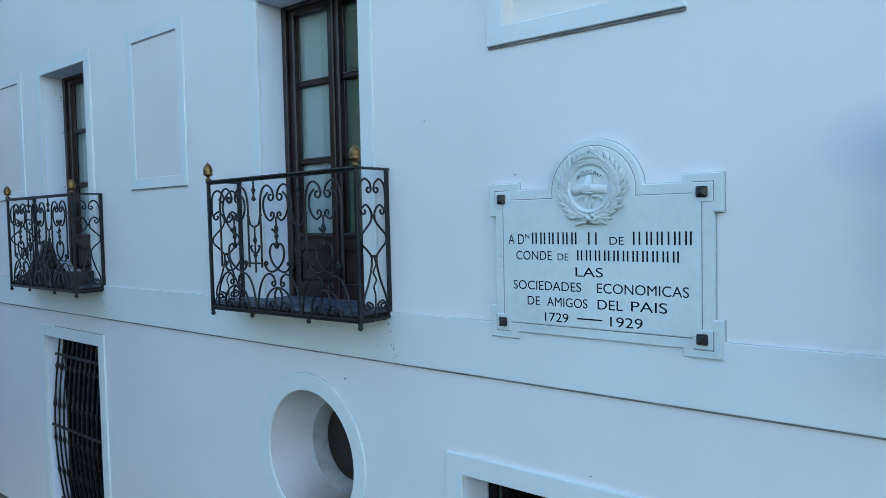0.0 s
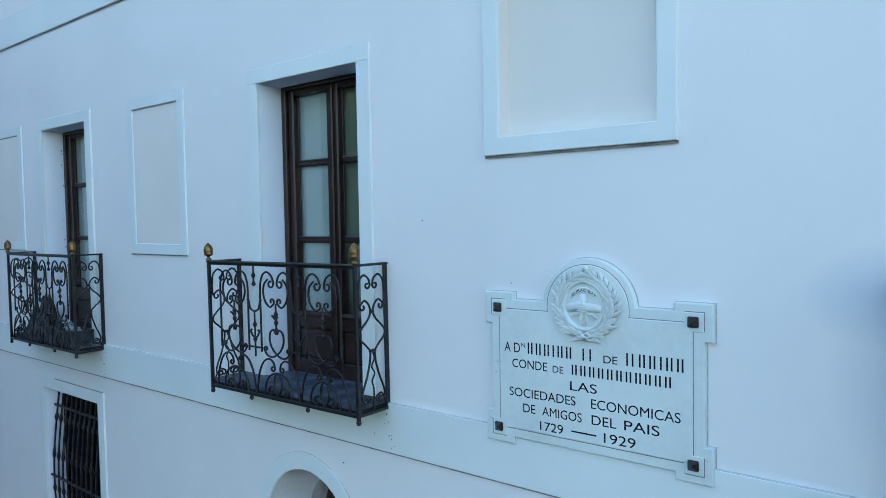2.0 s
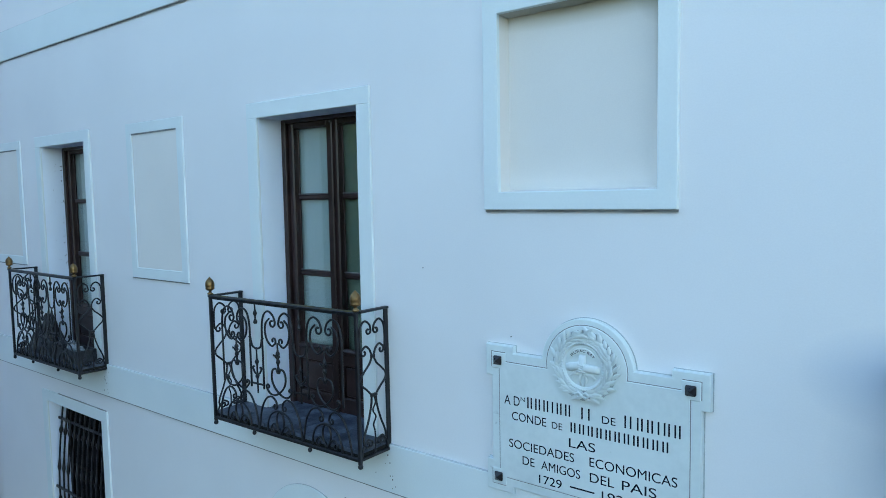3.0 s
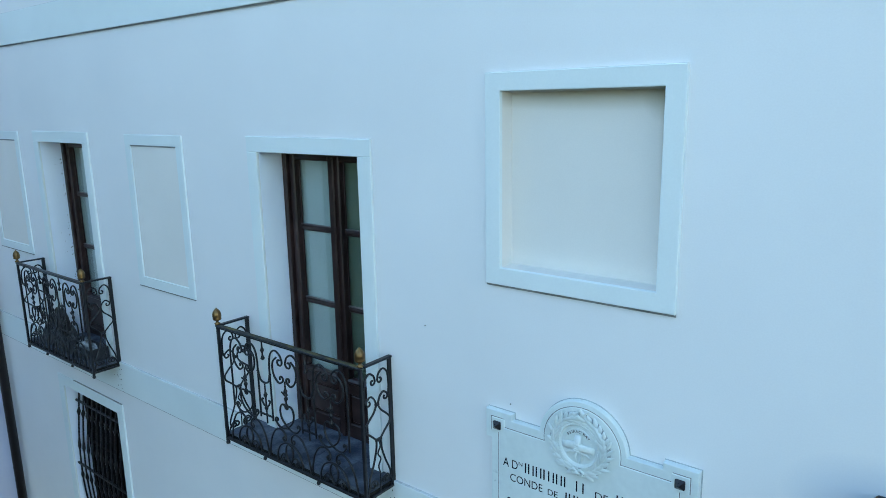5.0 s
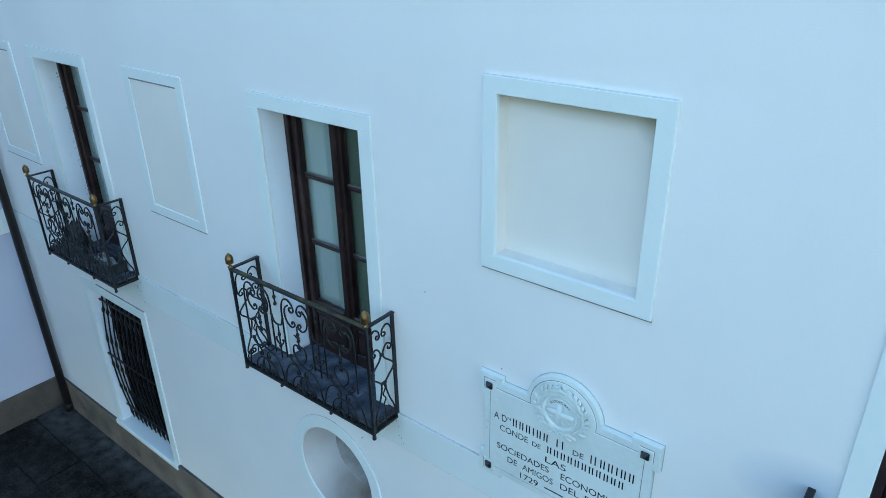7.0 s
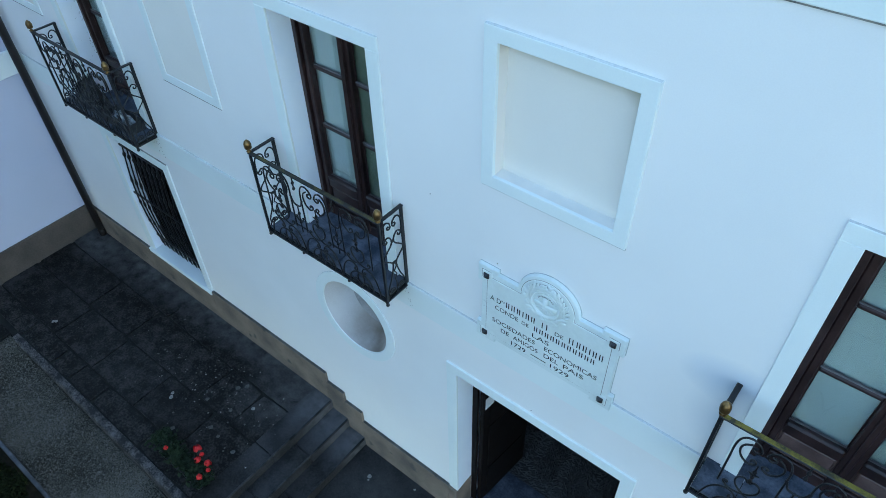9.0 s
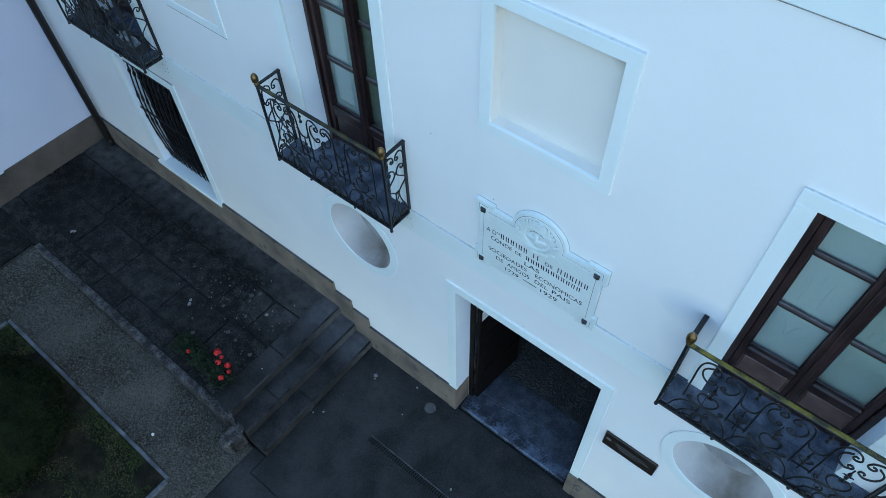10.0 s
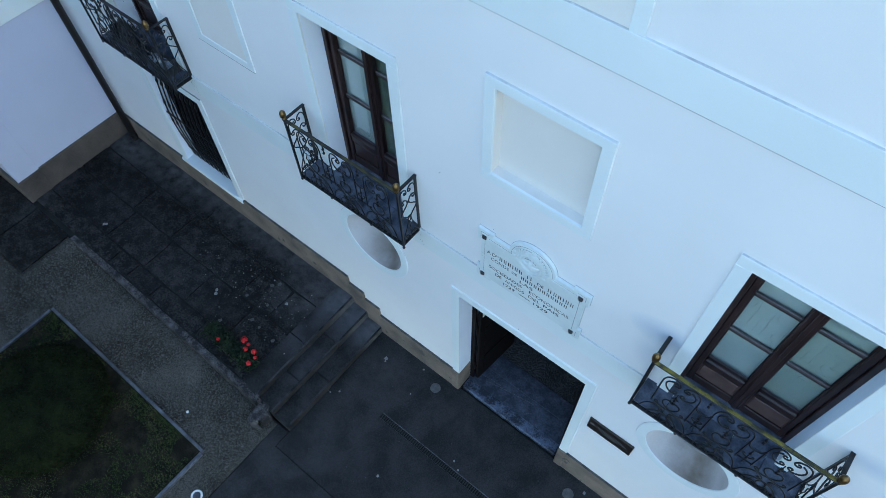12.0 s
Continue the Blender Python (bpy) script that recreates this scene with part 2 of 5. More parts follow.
M_HALLFLOOR = mat("hall_slab", (0.030, 0.036, 0.053), (0.098, 0.115, 0.155), 0.5, 5.5, 40, (0.38, 0.75), 0.6, obj_random=0.15, grain=0.6)
M_HALLBED = mat("hall_bedding", (0.030, 0.029, 0.028), (0.055, 0.053, 0.05), 0.9, 6, 40)
M_COBBLE = mat("hall_pebble", (0.022, 0.022, 0.023), (0.055, 0.053, 0.052), 0.6, 25, 80, obj_random=0.2)
M_PLASTIC = mat("grey_sheeting", (0.012, 0.013, 0.016), (0.05, 0.053, 0.06), 0.4, 12, 60, (0.4, 0.65), 0.6)
M_WHITEISH = mat("chalky_spot", (0.26, 0.26, 0.25), (0.15, 0.15, 0.145), 0.9, 20, 90)
M_LICHEN = mat("grey_lichen", (0.078, 0.08, 0.077), (0.042, 0.043, 0.042), 0.9, 25, 90)
M_DIRT = mat("ledge_dirt", (0.035, 0.035, 0.035), (0.10, 0.098, 0.092), 0.95, 4, 40, (0.4, 0.7), 0.5)
M_LEDGE = mat("ledge_dust", (0.58, 0.62, 0.64), (0.36, 0.38, 0.40), 0.95, 2.0, 40, (0.4, 0.78), 0.3, grain=0.7)
M_BAG = mat("pale_plastic", (0.34, 0.38, 0.42), (0.10, 0.12, 0.14), 0.35, 9, 60, (0.45, 0.6), 0.4)
M_LAMP = mat("white_enamel", (0.75, 0.77, 0.78), (0.65, 0.67, 0.68), 0.4, 10, 60)
M_STAIN = mat("pale_stain", (0.065, 0.065, 0.064), (0.115, 0.115, 0.112), 0.8, 12, 70)
M_BARK = mat("bark", (0.035, 0.03, 0.025), (0.07, 0.06, 0.05), 0.9, 6, 40, bump=0.8)
M_FOLIAGE = mat("tree_leaf", (0.022, 0.045, 0.014), (0.05, 0.08, 0.022), 0.6, 0.7, 20, (0.35, 0.65), 0.1)

M_GLASS = bpy.data.materials.new("window_glass")
M_GLASS.use_nodes = True
_g = M_GLASS.node_tree.nodes["Principled BSDF"]
_g.inputs["Base Color"].default_value = (0.93, 0.97, 0.95, 1)
_g.inputs["Roughness"].default_value = 0.02
_g.inputs["Transmission Weight"].default_value = 1.0
_g.inputs["IOR"].default_value = 1.5


# ---- mesh helpers ----
class Mesh:
    """Vertices and faces gathered piece by piece."""

    def __init__(self):
        self.v, self.f = [], []

    def add(self, verts, faces):
        k = len(self.v)
        self.v += [tuple(p) for p in verts]
        self.f += [tuple(i + k for i in f) for f in faces]
        return self

    def box(self, x0, x1, y0, y1, z0, z1, c=0.0):
        if c <= 0:
            return self.add([(x, y, z) for x in (x0, x1) for y in (y0, y1) for z in (z0, z1)],
                            [(0, 1, 3, 2), (4, 6, 7, 5), (0, 4, 5, 1), (2, 3, 7, 6), (0, 2, 6, 4), (1, 5, 7, 3)])
        c = min(c, (x1 - x0) * 0.45, (y1 - y0) * 0.45, (z1 - z0) * 0.45)
        lo, hi = (x0, y0, z0), (x1, y1, z1)
        vs, idx = [], {}
        for s in [(a, b, d) for a in (0, 1) for b in (0, 1) for d in (0, 1)]:
            for ax in range(3):
                p = []
                for k in range(3):
                    q = hi[k] if s[k] else lo[k]
                    if k != ax:
                        q += -c if s[k] else c
                    p.append(q)
                idx[s, ax] = len(vs)
                vs.append(p)
        fs = []
        ctr = Vector([(lo[k] + hi[k]) / 2 for k in range(3)])

        def face(ids):
            a, b, d = (Vector(vs[i]) for i in ids[:3])
            nrm = (b - a).cross(d - a)
            mid = sum((Vector(vs[i]) for i in ids), Vector()) / len(ids)
            fs.append(tuple(ids) if nrm.dot(mid - ctr) > 0 else tuple(reversed(ids)))

        for ax in range(3):
            o = [k for k in range(3) if k != ax]
            for side in (0, 1):
                ring = []
                for a, b in ((0, 0), (1, 0), (1, 1), (0, 1)):
                    s = [0, 0, 0]
                    s[ax], s[o[0]], s[o[1]] = side, a, b
                    ring.append(idx[tuple(s), ax])
                face(ring)
            for a in (0, 1):
                for b in (0, 1):
                    s0, s1 = [0, 0, 0], [0, 0, 0]
                    s0[o[0]] = s1[o[0]] = a
                    s0[o[1]] = s1[o[1]] = b
                    s1[ax] = 1
                    s0, s1 = tuple(s0), tuple(s1)
                    face([idx[s0, o[0]], idx[s0, o[1]], idx[s1, o[1]], idx[s1, o[0]]])
        for s in [(a, b, d) for a in (0, 1) for b in (0, 1) for d in (0, 1)]:
            face([idx[s, 0], idx[s, 1], idx[s, 2]])
        return self.add(vs, fs)

    def tube(self, pts, r, sides=6, flat=1.0, closed=False):
        """A bar swept along points; r may be a list."""
        pts = [Vector(p) for p in pts]
        n = len(pts)
        rs = r if isinstance(r, (list, tuple)) else [r] * n
        vs, fs = [], []
        prev = None
        for i, p in enumerate(pts):
            if closed:
                d = pts[(i + 1) % n] - pts[i - 1]
            else:
                d = pts[min(i + 1, n - 1)] - pts[max(i - 1, 0)]
            d = d.normalized() if d.length > 1e-9 else Vector((0, 0, 1))
            if prev is None:
                up = Vector((0, 1, 0)) if abs(d.y) < 0.9 else Vector((1, 0, 0))
            else:
                up = prev
            u = (up - d * up.dot(d)).normalized()
            w = d.cross(u)
            prev = u
            for k in range(sides):
                a = 2 * math.pi * (k + 0.5) / sides
                vs.append(p + (u * math.cos(a) * flat + w * math.sin(a)) * rs[i])
        m = n if closed else n - 1
        for i in range(m):
            j = (i + 1) % n
            for k in range(sides):
                q = (k + 1) % sides
                fs.append((i * sides + k, i * sides + q, j * sides + q, j * sides + k))
        if not closed:
            fs.append(tuple(reversed(range(sides))))
            fs.append(tuple((n - 1) * sides + k for k in range(sides)))
        return self.add(vs, fs)

    def lathe(self, profile, sides=12, at=(0, 0, 0)):
        """Profile of (radius, height) turned about z."""
        x, y, z = at
        vs, fs = [], []
        for r, h in profile:
            for k in range(sides):
                a = 2 * math.pi * k / sides
                vs.append((x + r * math.cos(a), y + r * math.sin(a), z + h))
        for i in range(len(profile) - 1):
            for k in range(sides):
                q = (k + 1) % sides
                fs.append((i * sides + k, i * sides + q, (i + 1) * sides + q, (i + 1) * sides + k))
        fs.append(tuple(reversed(range(sides))))
        fs.append(tuple((len(profile) - 1) * sides + k for k in range(sides)))
        return self.add(vs, fs)

    def prism(self, outline, y0, y1, c=0.0):
        """An outline of (x, z) points, counter-clockwise seen from -y, from y0 (front) back to y1; c chamfers the front."""
        n = len(outline)
        rings = []
        if c:
            inner = inset(outline, c)
            rings = [(inner, y0), (outline, y0 + c), (outline, y1)]
        else:
            rings = [(outline, y0), (outline, y1)]
        vs = [(x, y, z) for ring, y in rings for x, z in ring]
        fs = [tuple(range(n)), tuple(reversed([(len(rings) - 1) * n + i for i in range(n)]))]
        for r in range(len(rings) - 1):
            for i in range(n):
                j = (i + 1) % n
                fs.append((r * n + j, r * n + i, (r + 1) * n + i, (r + 1) * n + j))
        return self.add(vs, fs)

    def done(self, name, material, smooth=False):
        me = bpy.data.meshes.new(name)
        me.from_pydata(self.v, [], self.f)
        me.materials.append(material)
        if smooth:
            me.polygons.foreach_set("use_smooth", [True] * len(me.polygons))
        me.update()
        return me


def inset(outline, d):
    n, out = len(outline), []
    for i in range(n):
        p0, p1, p2 = (Vector(outline[i - 1]), Vector(outline[i]), Vector(outline[(i + 1) % n]))
        a, b = (p1 - p0).normalized(), (p2 - p1).normalized()
        na, nb = Vector((-a.y, a.x)), Vector((-b.y, b.x))
        k = na + nb
        k = k / max(k.dot(na), 0.3) if k.length > 1e-6 else na
        out.append(tuple(p1 + k * d))
    return out


def thing(name, m, label, category, group="", kind="", material=None, smooth=False):
    """A top-level thing: one mesh (m is a Mesh) or an Empty at a place (m is a point)."""
    if isinstance(m, Mesh):
        ob = new(name, m.done(name, material, smooth))
    else:
        ob = new(name)
        ob.location = m
        ob.empty_display_size = 0.1
    return tagged(ob, label, category, group, kind)


def part(name, m, material, parent, label="", smooth=False, at=None, kind=""):
    """A mesh under a thing or a part; m is a Mesh or ready mesh data."""
    ob = new(name, m.done(name, material, smooth) if isinstance(m, Mesh) else m)
    ob.parent = parent
    if at is not None:
        ob.matrix_basis = at
    return tagged(ob, label, kind=kind)


def structure(name, m, material, label, category, smooth=False):
    return thing(name, m, label, category, kind="structure", material=material, smooth=smooth)


def smoothline(pts, n=6):
    """A Catmull-Rom line through 2D points."""
    p = [Vector(q) for q in pts]
    p = [2 * p[0] - p[1]] + p + [2 * p[-1] - p[-2]]
    out = []
    for i in range(1, len(p) - 2):
        a, b, c, d = p[i - 1], p[i], p[i + 1], p[i + 2]
        for k in range(n):
            t = k / n
            out.append(0.5 * (2 * b + (c - a) * t + (2 * a - 5 * b + 4 * c - d) * t * t + (3 * b - a - 3 * c + d) * t ** 3))
    out.append(p[-2])
    return out


def curl(line, r, turn, sign, shrink=0.35, n=14):
    """Goes on from a line's end in a tightening spiral of turn degrees; sign 1 turns left."""
    line = list(line)
    d = (line[-1] - line[-2]).normalized()
    h = math.atan2(d.y, d.x)
    p, out = line[-1].copy(), []
    step = radians(turn) / n
    for i in range(n):
        rr = r * (1 - (1 - shrink) * i / n)
        h += sign * step
        p = p + Vector((math.cos(h), math.sin(h))) * rr * step
        out.append(p.copy())
    return line + out


# ---- the house ----
FLOOR2 = 3.975         # balcony level
TERR = 0.476           # upper paving
LOW = -0.11            # lower paving
DOORS = {1: (-2.301, -1.186), 2: (-6.338, -5.259), 3: (2.268, 3.383)}
DOOR_TOP = 6.347
ENT = (-0.36, 1.492, 2.995)
LOWWIN = (-6.565, -5.205, 1.08, 3.331)
OVALS = (-1.835, 2.825)
OVAL_Z, OVAL_A, OVAL_B = 2.81, 0.485, 0.515
NICHE = (-0.005, 0.955, 5.725, 6.758)
# WALL_R carries the facade on unseen, to keep sun off the garden.
WALL_L, WALL_R, WALL_TOP, THICK = -8.64, 22.0, 10.6, 0.55

holes = [(a, b, FLOOR2, DOOR_TOP) for a, b in DOORS.values()]
holes += [(ENT[0], ENT[1], -0.3, ENT[2]), LOWWIN]
cells = [(c - 0.56, c + 0.56, OVAL_Z - 0.60, OVAL_Z + 0.60) for c in OVALS]
xs = sorted({WALL_L - 0.5, WALL_R, *[v for h in holes + cells + [NICHE] for v in h[:2]]})
zs = sorted({-0.3, WALL_TOP, *[v for h in holes + cells + [NICHE] for v in h[2:]]})
m = Mesh()
for x0, x1 in zip(xs, xs[1:]):
    for z0, z1 in zip(zs, zs[1:]):
        cx, cz = (x0 + x1) / 2, (z0 + z1) / 2
        if any(h[0] < cx < h[1] and h[2] < cz < h[3] for h in holes + cells + [NICHE]):
            continue
        m.add([(x0, 0, z0), (x1, 0, z0), (x1, 0, z1), (x0, 0, z1)], [(0, 1, 2, 3)])
OV_N = 48
for k, (a, b, c, d) in enumerate(cells):
    x, ring, sq = OVALS[k], [], []
    for i in range(OV_N):
        t = 2 * math.pi * i / OV_N
        ca, sa = math.cos(t), math.sin(t)
        ring.append((x + OVAL_A * ca, 0, OVAL_Z + OVAL_B * sa))
        s = min((b - a) / 2 / max(abs(ca), 1e-6), (d - c) / 2 / max(abs(sa), 1e-6))
        sq.append((x + s * ca, 0, OVAL_Z + s * sa))
    for cx, cz in ((a, c), (a, d), (b, c), (b, d)):
        j = min(range(OV_N), key=lambda q: (sq[q][0] - cx) ** 2 + (sq[q][2] - cz) ** 2)
        sq[j] = (cx, 0, cz)
    m.add(ring + sq, [(i, OV_N + i, OV_N + (i + 1) % OV_N, (i + 1) % OV_N) for i in range(OV_N)])
# back and top
m.box(WALL_L - 0.5, WALL_R, THICK + 0.0, THICK + 0.02, 6.9, WALL_TOP)
m.add([(WALL_L - 0.5, 0, WALL_TOP), (WALL_R, 0, WALL_TOP), (WALL_R, THICK, WALL_TOP), (WALL_L - 0.5, THICK, WALL_TOP)], [(0, 1, 2, 3)])
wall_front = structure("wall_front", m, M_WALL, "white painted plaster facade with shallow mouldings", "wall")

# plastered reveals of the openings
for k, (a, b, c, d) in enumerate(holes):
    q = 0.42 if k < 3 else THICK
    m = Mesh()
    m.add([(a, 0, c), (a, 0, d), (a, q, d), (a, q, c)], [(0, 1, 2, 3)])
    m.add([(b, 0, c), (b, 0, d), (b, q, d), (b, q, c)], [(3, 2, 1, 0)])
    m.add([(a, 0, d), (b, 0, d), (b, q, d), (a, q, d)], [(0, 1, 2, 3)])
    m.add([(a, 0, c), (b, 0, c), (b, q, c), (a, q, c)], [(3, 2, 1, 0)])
    structure("reveal", m, M_REVEAL_SKYLIT, "white plastered reveal of an opening", "reveal")

# inside faces that close the rooms
m = Mesh()
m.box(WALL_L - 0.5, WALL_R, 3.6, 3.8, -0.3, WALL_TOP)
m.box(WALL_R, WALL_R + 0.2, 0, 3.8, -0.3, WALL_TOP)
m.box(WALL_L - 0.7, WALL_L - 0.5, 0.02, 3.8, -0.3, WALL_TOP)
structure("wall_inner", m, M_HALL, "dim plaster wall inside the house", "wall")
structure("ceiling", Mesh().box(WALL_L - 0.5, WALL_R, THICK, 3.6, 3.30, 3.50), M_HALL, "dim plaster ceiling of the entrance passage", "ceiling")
structure("roof", Mesh().box(WALL_L - 80, WALL_R + 0.3, -0.4, 4.2, WALL_TOP, WALL_TOP + 0.25, 0.03), M_HALL, "plain roof slab over the house", "roof")


def recess(name, x0, x1, z0, z1, d, splay, material, label):
    """A blind recess: splayed sides and a back."""
    q = splay
    mm = Mesh()
    o = [(x0, 0, z0), (x1, 0, z0), (x1, 0, z1), (x0, 0, z1)]
    i = [(x0 + q, d, z0 + q), (x1 - q, d, z0 + q), (x1 - q, d, z1 - q), (x0 + q, d, z1 - q)]
    mm.add(o + i, [(0, 1, 5, 4), (1, 2, 6, 5), (2, 3, 7, 6), (3, 0, 4, 7), (4, 5, 6, 7)])
    return structure(name, mm, material, label, "niche")


def surround(name, x0, x1, z0, z1, w, proud, label, sill=True, material=None):
    """A flat moulded frame round an opening, mitred at the corners, with a thin bead inside."""
    outer = [(x0 - w, z0 - (w if sill else 0)), (x1 + w, z0 - (w if sill else 0)), (x1 + w, z1 + w), (x0 - w, z1 + w)]
    inner = [(x0, z0), (x1, z0), (x1, z1), (x0, z1)]
    mm = Mesh()
    c = 0.004
    for i in range(4):
        if i == 0 and not sill:
            continue
        j = (i + 1) % 4
        a, b, d, e = outer[i], outer[j], inner[j], inner[i]
        cx, cz = (x0 + x1) / 2, (z0 + z1) / 2

        def mv(p, s):
            return (p[0] + (c * s if p[0] < cx else -c * s), p[1] + (c * s if p[1] < cz else -c * s))
        a2, b2, d2, e2 = mv(a, 1), mv(b, 1), mv(d, -1), mv(e, -1)
        vs = [(p[0], 0.004, p[1]) for p in (a, b)] + [(p[0], -proud + c, p[1]) for p in (a, b)] + [(p[0], -proud, p[1]) for p in (a2, b2)]
        vs += [(p[0], -proud, p[1]) for p in (e2, d2)] + [(p[0], -proud + c, p[1]) for p in (e, d)] + [(p[0], 0.0, p[1]) for p in (e, d)]
        mm.add(vs, [(0, 1, 3, 2), (2, 3, 5, 4), (4, 5, 7, 6), (6, 7, 9, 8), (8, 9, 11, 10)])
        if not sill and i in (1, 3):
            ids = (0, 2, 4, 6, 8, 10) if i == 1 else (1, 3, 5, 7, 9, 11)
            mm.f.append(tuple(len(mm.v) - 12 + q for q in ids))
    return structure(name, mm, material or M_TRIM, label, "trim")


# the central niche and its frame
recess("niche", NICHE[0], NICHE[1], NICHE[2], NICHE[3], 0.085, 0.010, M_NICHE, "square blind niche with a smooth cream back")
surround("trim_niche", *NICHE, 0.105, 0.028, "white moulded frame round the blind niche")
# blind panels between the balconies
for x0, x1 in ((-4.273, -3.478), (-7.83, -7.02)):
    surround("trim_panel", x0, x1, 5.06, 6.358, 0.1, 0.014, "white moulded frame round a blind panel")
    structure("blind_panel", Mesh().box(x0 + 0.001, x1 - 0.001, -0.004, 0.01, 5.061, 6.357, 0.002), M_PANEL, "flat cream blind panel set in a frame", "panel")
# third floor: a blind panel standing on the upper string course
surround("trim_upper_panel", -0.22, 0.922, 7.79, 9.1, 0.11, 0.02, "white moulded frame round an upper blind panel", sill=False)
structure("blind_panel_upper", Mesh().box(-0.219, 0.921, -0.006, 0.01, 7.791, 9.099, 0.002), M_PANEL, "flat cream blind panel above the string course", "panel")


def band(name, z0, z1, proud, x0, x1):
    mm = Mesh()
    prof = [(0.004, z0), (-proud + 0.003, z0), (-proud, z0 + 0.004), (-proud, z1 - 0.003), (-proud + 0.003, z1), (0.004, z1)]
    n = len(prof)
    mm.add([(x0, y, z) for y, z in prof] + [(x1, y, z) for y, z in prof], [(i, i + 1, n + i + 1, n + i) for i in range(n - 1)])
    mm.add([(x0, y, z) for y, z in prof] + [(x1, y, z) for y, z in prof], [tuple(range(n)), tuple(reversed(range(n, 2 * n)))])
    return structure(name, mm, M_TRIM, "white string course running along the facade", "string course")


band("trim_lower_course", 3.646, 3.99, 0.023, WALL_L, WALL_R)
band("trim_upper_course", 7.444, 7.787, 0.023, WALL_L, WALL_R)
for z in (3.99, 7.787):
    structure("trim_dust", Mesh().box(WALL_L, WALL_R, -0.0195, 0.002, z - 0.001, z + 0.0025), M_LEDGE, "grey dust lying on the string course", "dust line")
structure("trim_dirt", Mesh().box(LOWWIN[0] + 0.3, LOWWIN[1] + 0.12, -0.017, 0.002, LOWWIN[3] + 0.129, LOWWIN[3] + 0.133), M_GRIME_SHADE, "line of dirt above the barred window", "dirt line")

# dark strips painting in the shadow lines under the ledges, with some grime
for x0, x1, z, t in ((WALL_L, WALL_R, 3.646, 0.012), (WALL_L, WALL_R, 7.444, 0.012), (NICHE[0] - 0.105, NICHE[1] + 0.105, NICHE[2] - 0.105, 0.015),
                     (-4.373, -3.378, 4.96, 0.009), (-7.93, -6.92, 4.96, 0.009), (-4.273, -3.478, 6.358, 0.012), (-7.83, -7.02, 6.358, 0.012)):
    structure("trim_grime", Mesh().box(x0, x1, -0.011, -0.0045, z - t, z + 0.001), M_GRIME_SHADE, "thin dark strip painting shadow and grime under a ledge", "grime line")

# dust lying on the tops of the frames
for x0, x1, z, d in ((NICHE[0] - 0.10, NICHE[1] + 0.10, NICHE[3] + 0.105, 0.024), (-4.37, -3.38, 6.458, 0.010), (-7.93, -6.92, 6.458, 0.010), (-0.32, 1.03, 9.21, 0.016),
                     *((a - 0.125, b + 0.125, DOOR_TOP + 0.122, 0.018) for a, b in DOORS.values())):
    structure("trim_dust", Mesh().box(x0, x1, -d, 0.002, z - 0.001, z + 0.002), M_LEDGE, "grey dust lying on a frame", "dust line")

# plinth, stepped down with the stairs
PL = 0.045
pl = [(WALL_L, LOWWIN[0] - 0.15, TERR - 0.2, 1.02), (LOWWIN[0] - 0.15, LOWWIN[1] + 0.12, TERR - 0.2, 1.0), (LOWWIN[1] + 0.12, -2.63, TERR - 0.2, 1.075),
      (-2.63, -2.315, LOW, 0.88), (-2.315, -2.0, LOW, 0.70), (-2.0, ENT[0] - 0.13, LOW - 0.1, 0.49), (ENT[1] + 0.13, WALL_R, LOW - 0.1, 0.49)]
for x0, x1, z0, z1 in pl:
    structure("baseboard", Mesh().box(x0, x1, -PL, 0.004, z0, z1, 0.006), M_PLINTH, "ochre painted plinth stained with damp", "plinth")
    structure("trim_dirt", Mesh().box(x0 + 0.004, x1 - 0.004, -PL + 0.012, 0.002, z1 - 0.001, z1 + 0.0035), M_DIRT, "line of dirt lying on the plinth", "dirt line")
for x0, x1 in ((ENT[0] - 0.13, ENT[0] + 0.004), (ENT[1] - 0.004, ENT[1] + 0.13)):
    structure("baseboard_block", Mesh().box(x0, x1, -0.055, 0.27, LOW - 0.1, 0.50, 0.012), M_PLINTH, "sandstone block at the foot of the doorway", "plinth")

# doorway
surround("trim_doorway", ENT[0], ENT[1], 0.50, ENT[2], 0.13, 0.022, "white flat frame round the entrance", sill=False)
# lower window
surround("trim_low_window", LOWWIN[0], LOWWIN[1], LOWWIN[2], LOWWIN[3], 0.13, 0.02, "white flat frame round the barred window", sill=False)
structure("window_sill", Mesh().box(LOWWIN[0] - 0.13, LOWWIN[1] + 0.13, -0.058, 0.2, 1.002, LOWWIN[2] + 0.004, 0.012), M_TRIM, "broad white plastered window sill", "sill")

# left wing: wall at right angles, its plinth and string course
LW = WALL_L
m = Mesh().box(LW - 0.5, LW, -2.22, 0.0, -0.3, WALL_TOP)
structure("wall_wing", m, M_WING_SHADED, "white painted wall of the side wing", "wall")
# Return wall run on 80 m unseen, a length added to block low sun.
structure("wall_wing_return", Mesh().box(LW - 80, LW - 0.5, -2.22, -1.7, -0.3, WALL_TOP), M_WING_SHADED, "white painted return wall of the wing", "wall")
structure("trim_wing_pilaster", Mesh().box(LW - 0.02, LW + 0.012, -2.225, -1.80, TERR, 3.60, 0.004), M_WING_SHADED, "shallow white corner pilaster", "pilaster")
structure("trim_wing_course", Mesh().box(LW - 0.02, LW + 0.035, -2.25, -0.001, 3.60, 3.97, 0.008), M_TRIM, "white string course on the wing", "string course")
structure("trim_wing_upper", Mesh().box(LW - 0.02, LW + 0.035, -2.25, -0.001, 7.42, 7.75, 0.008), M_TRIM, "upper white string course on the wing", "string course")
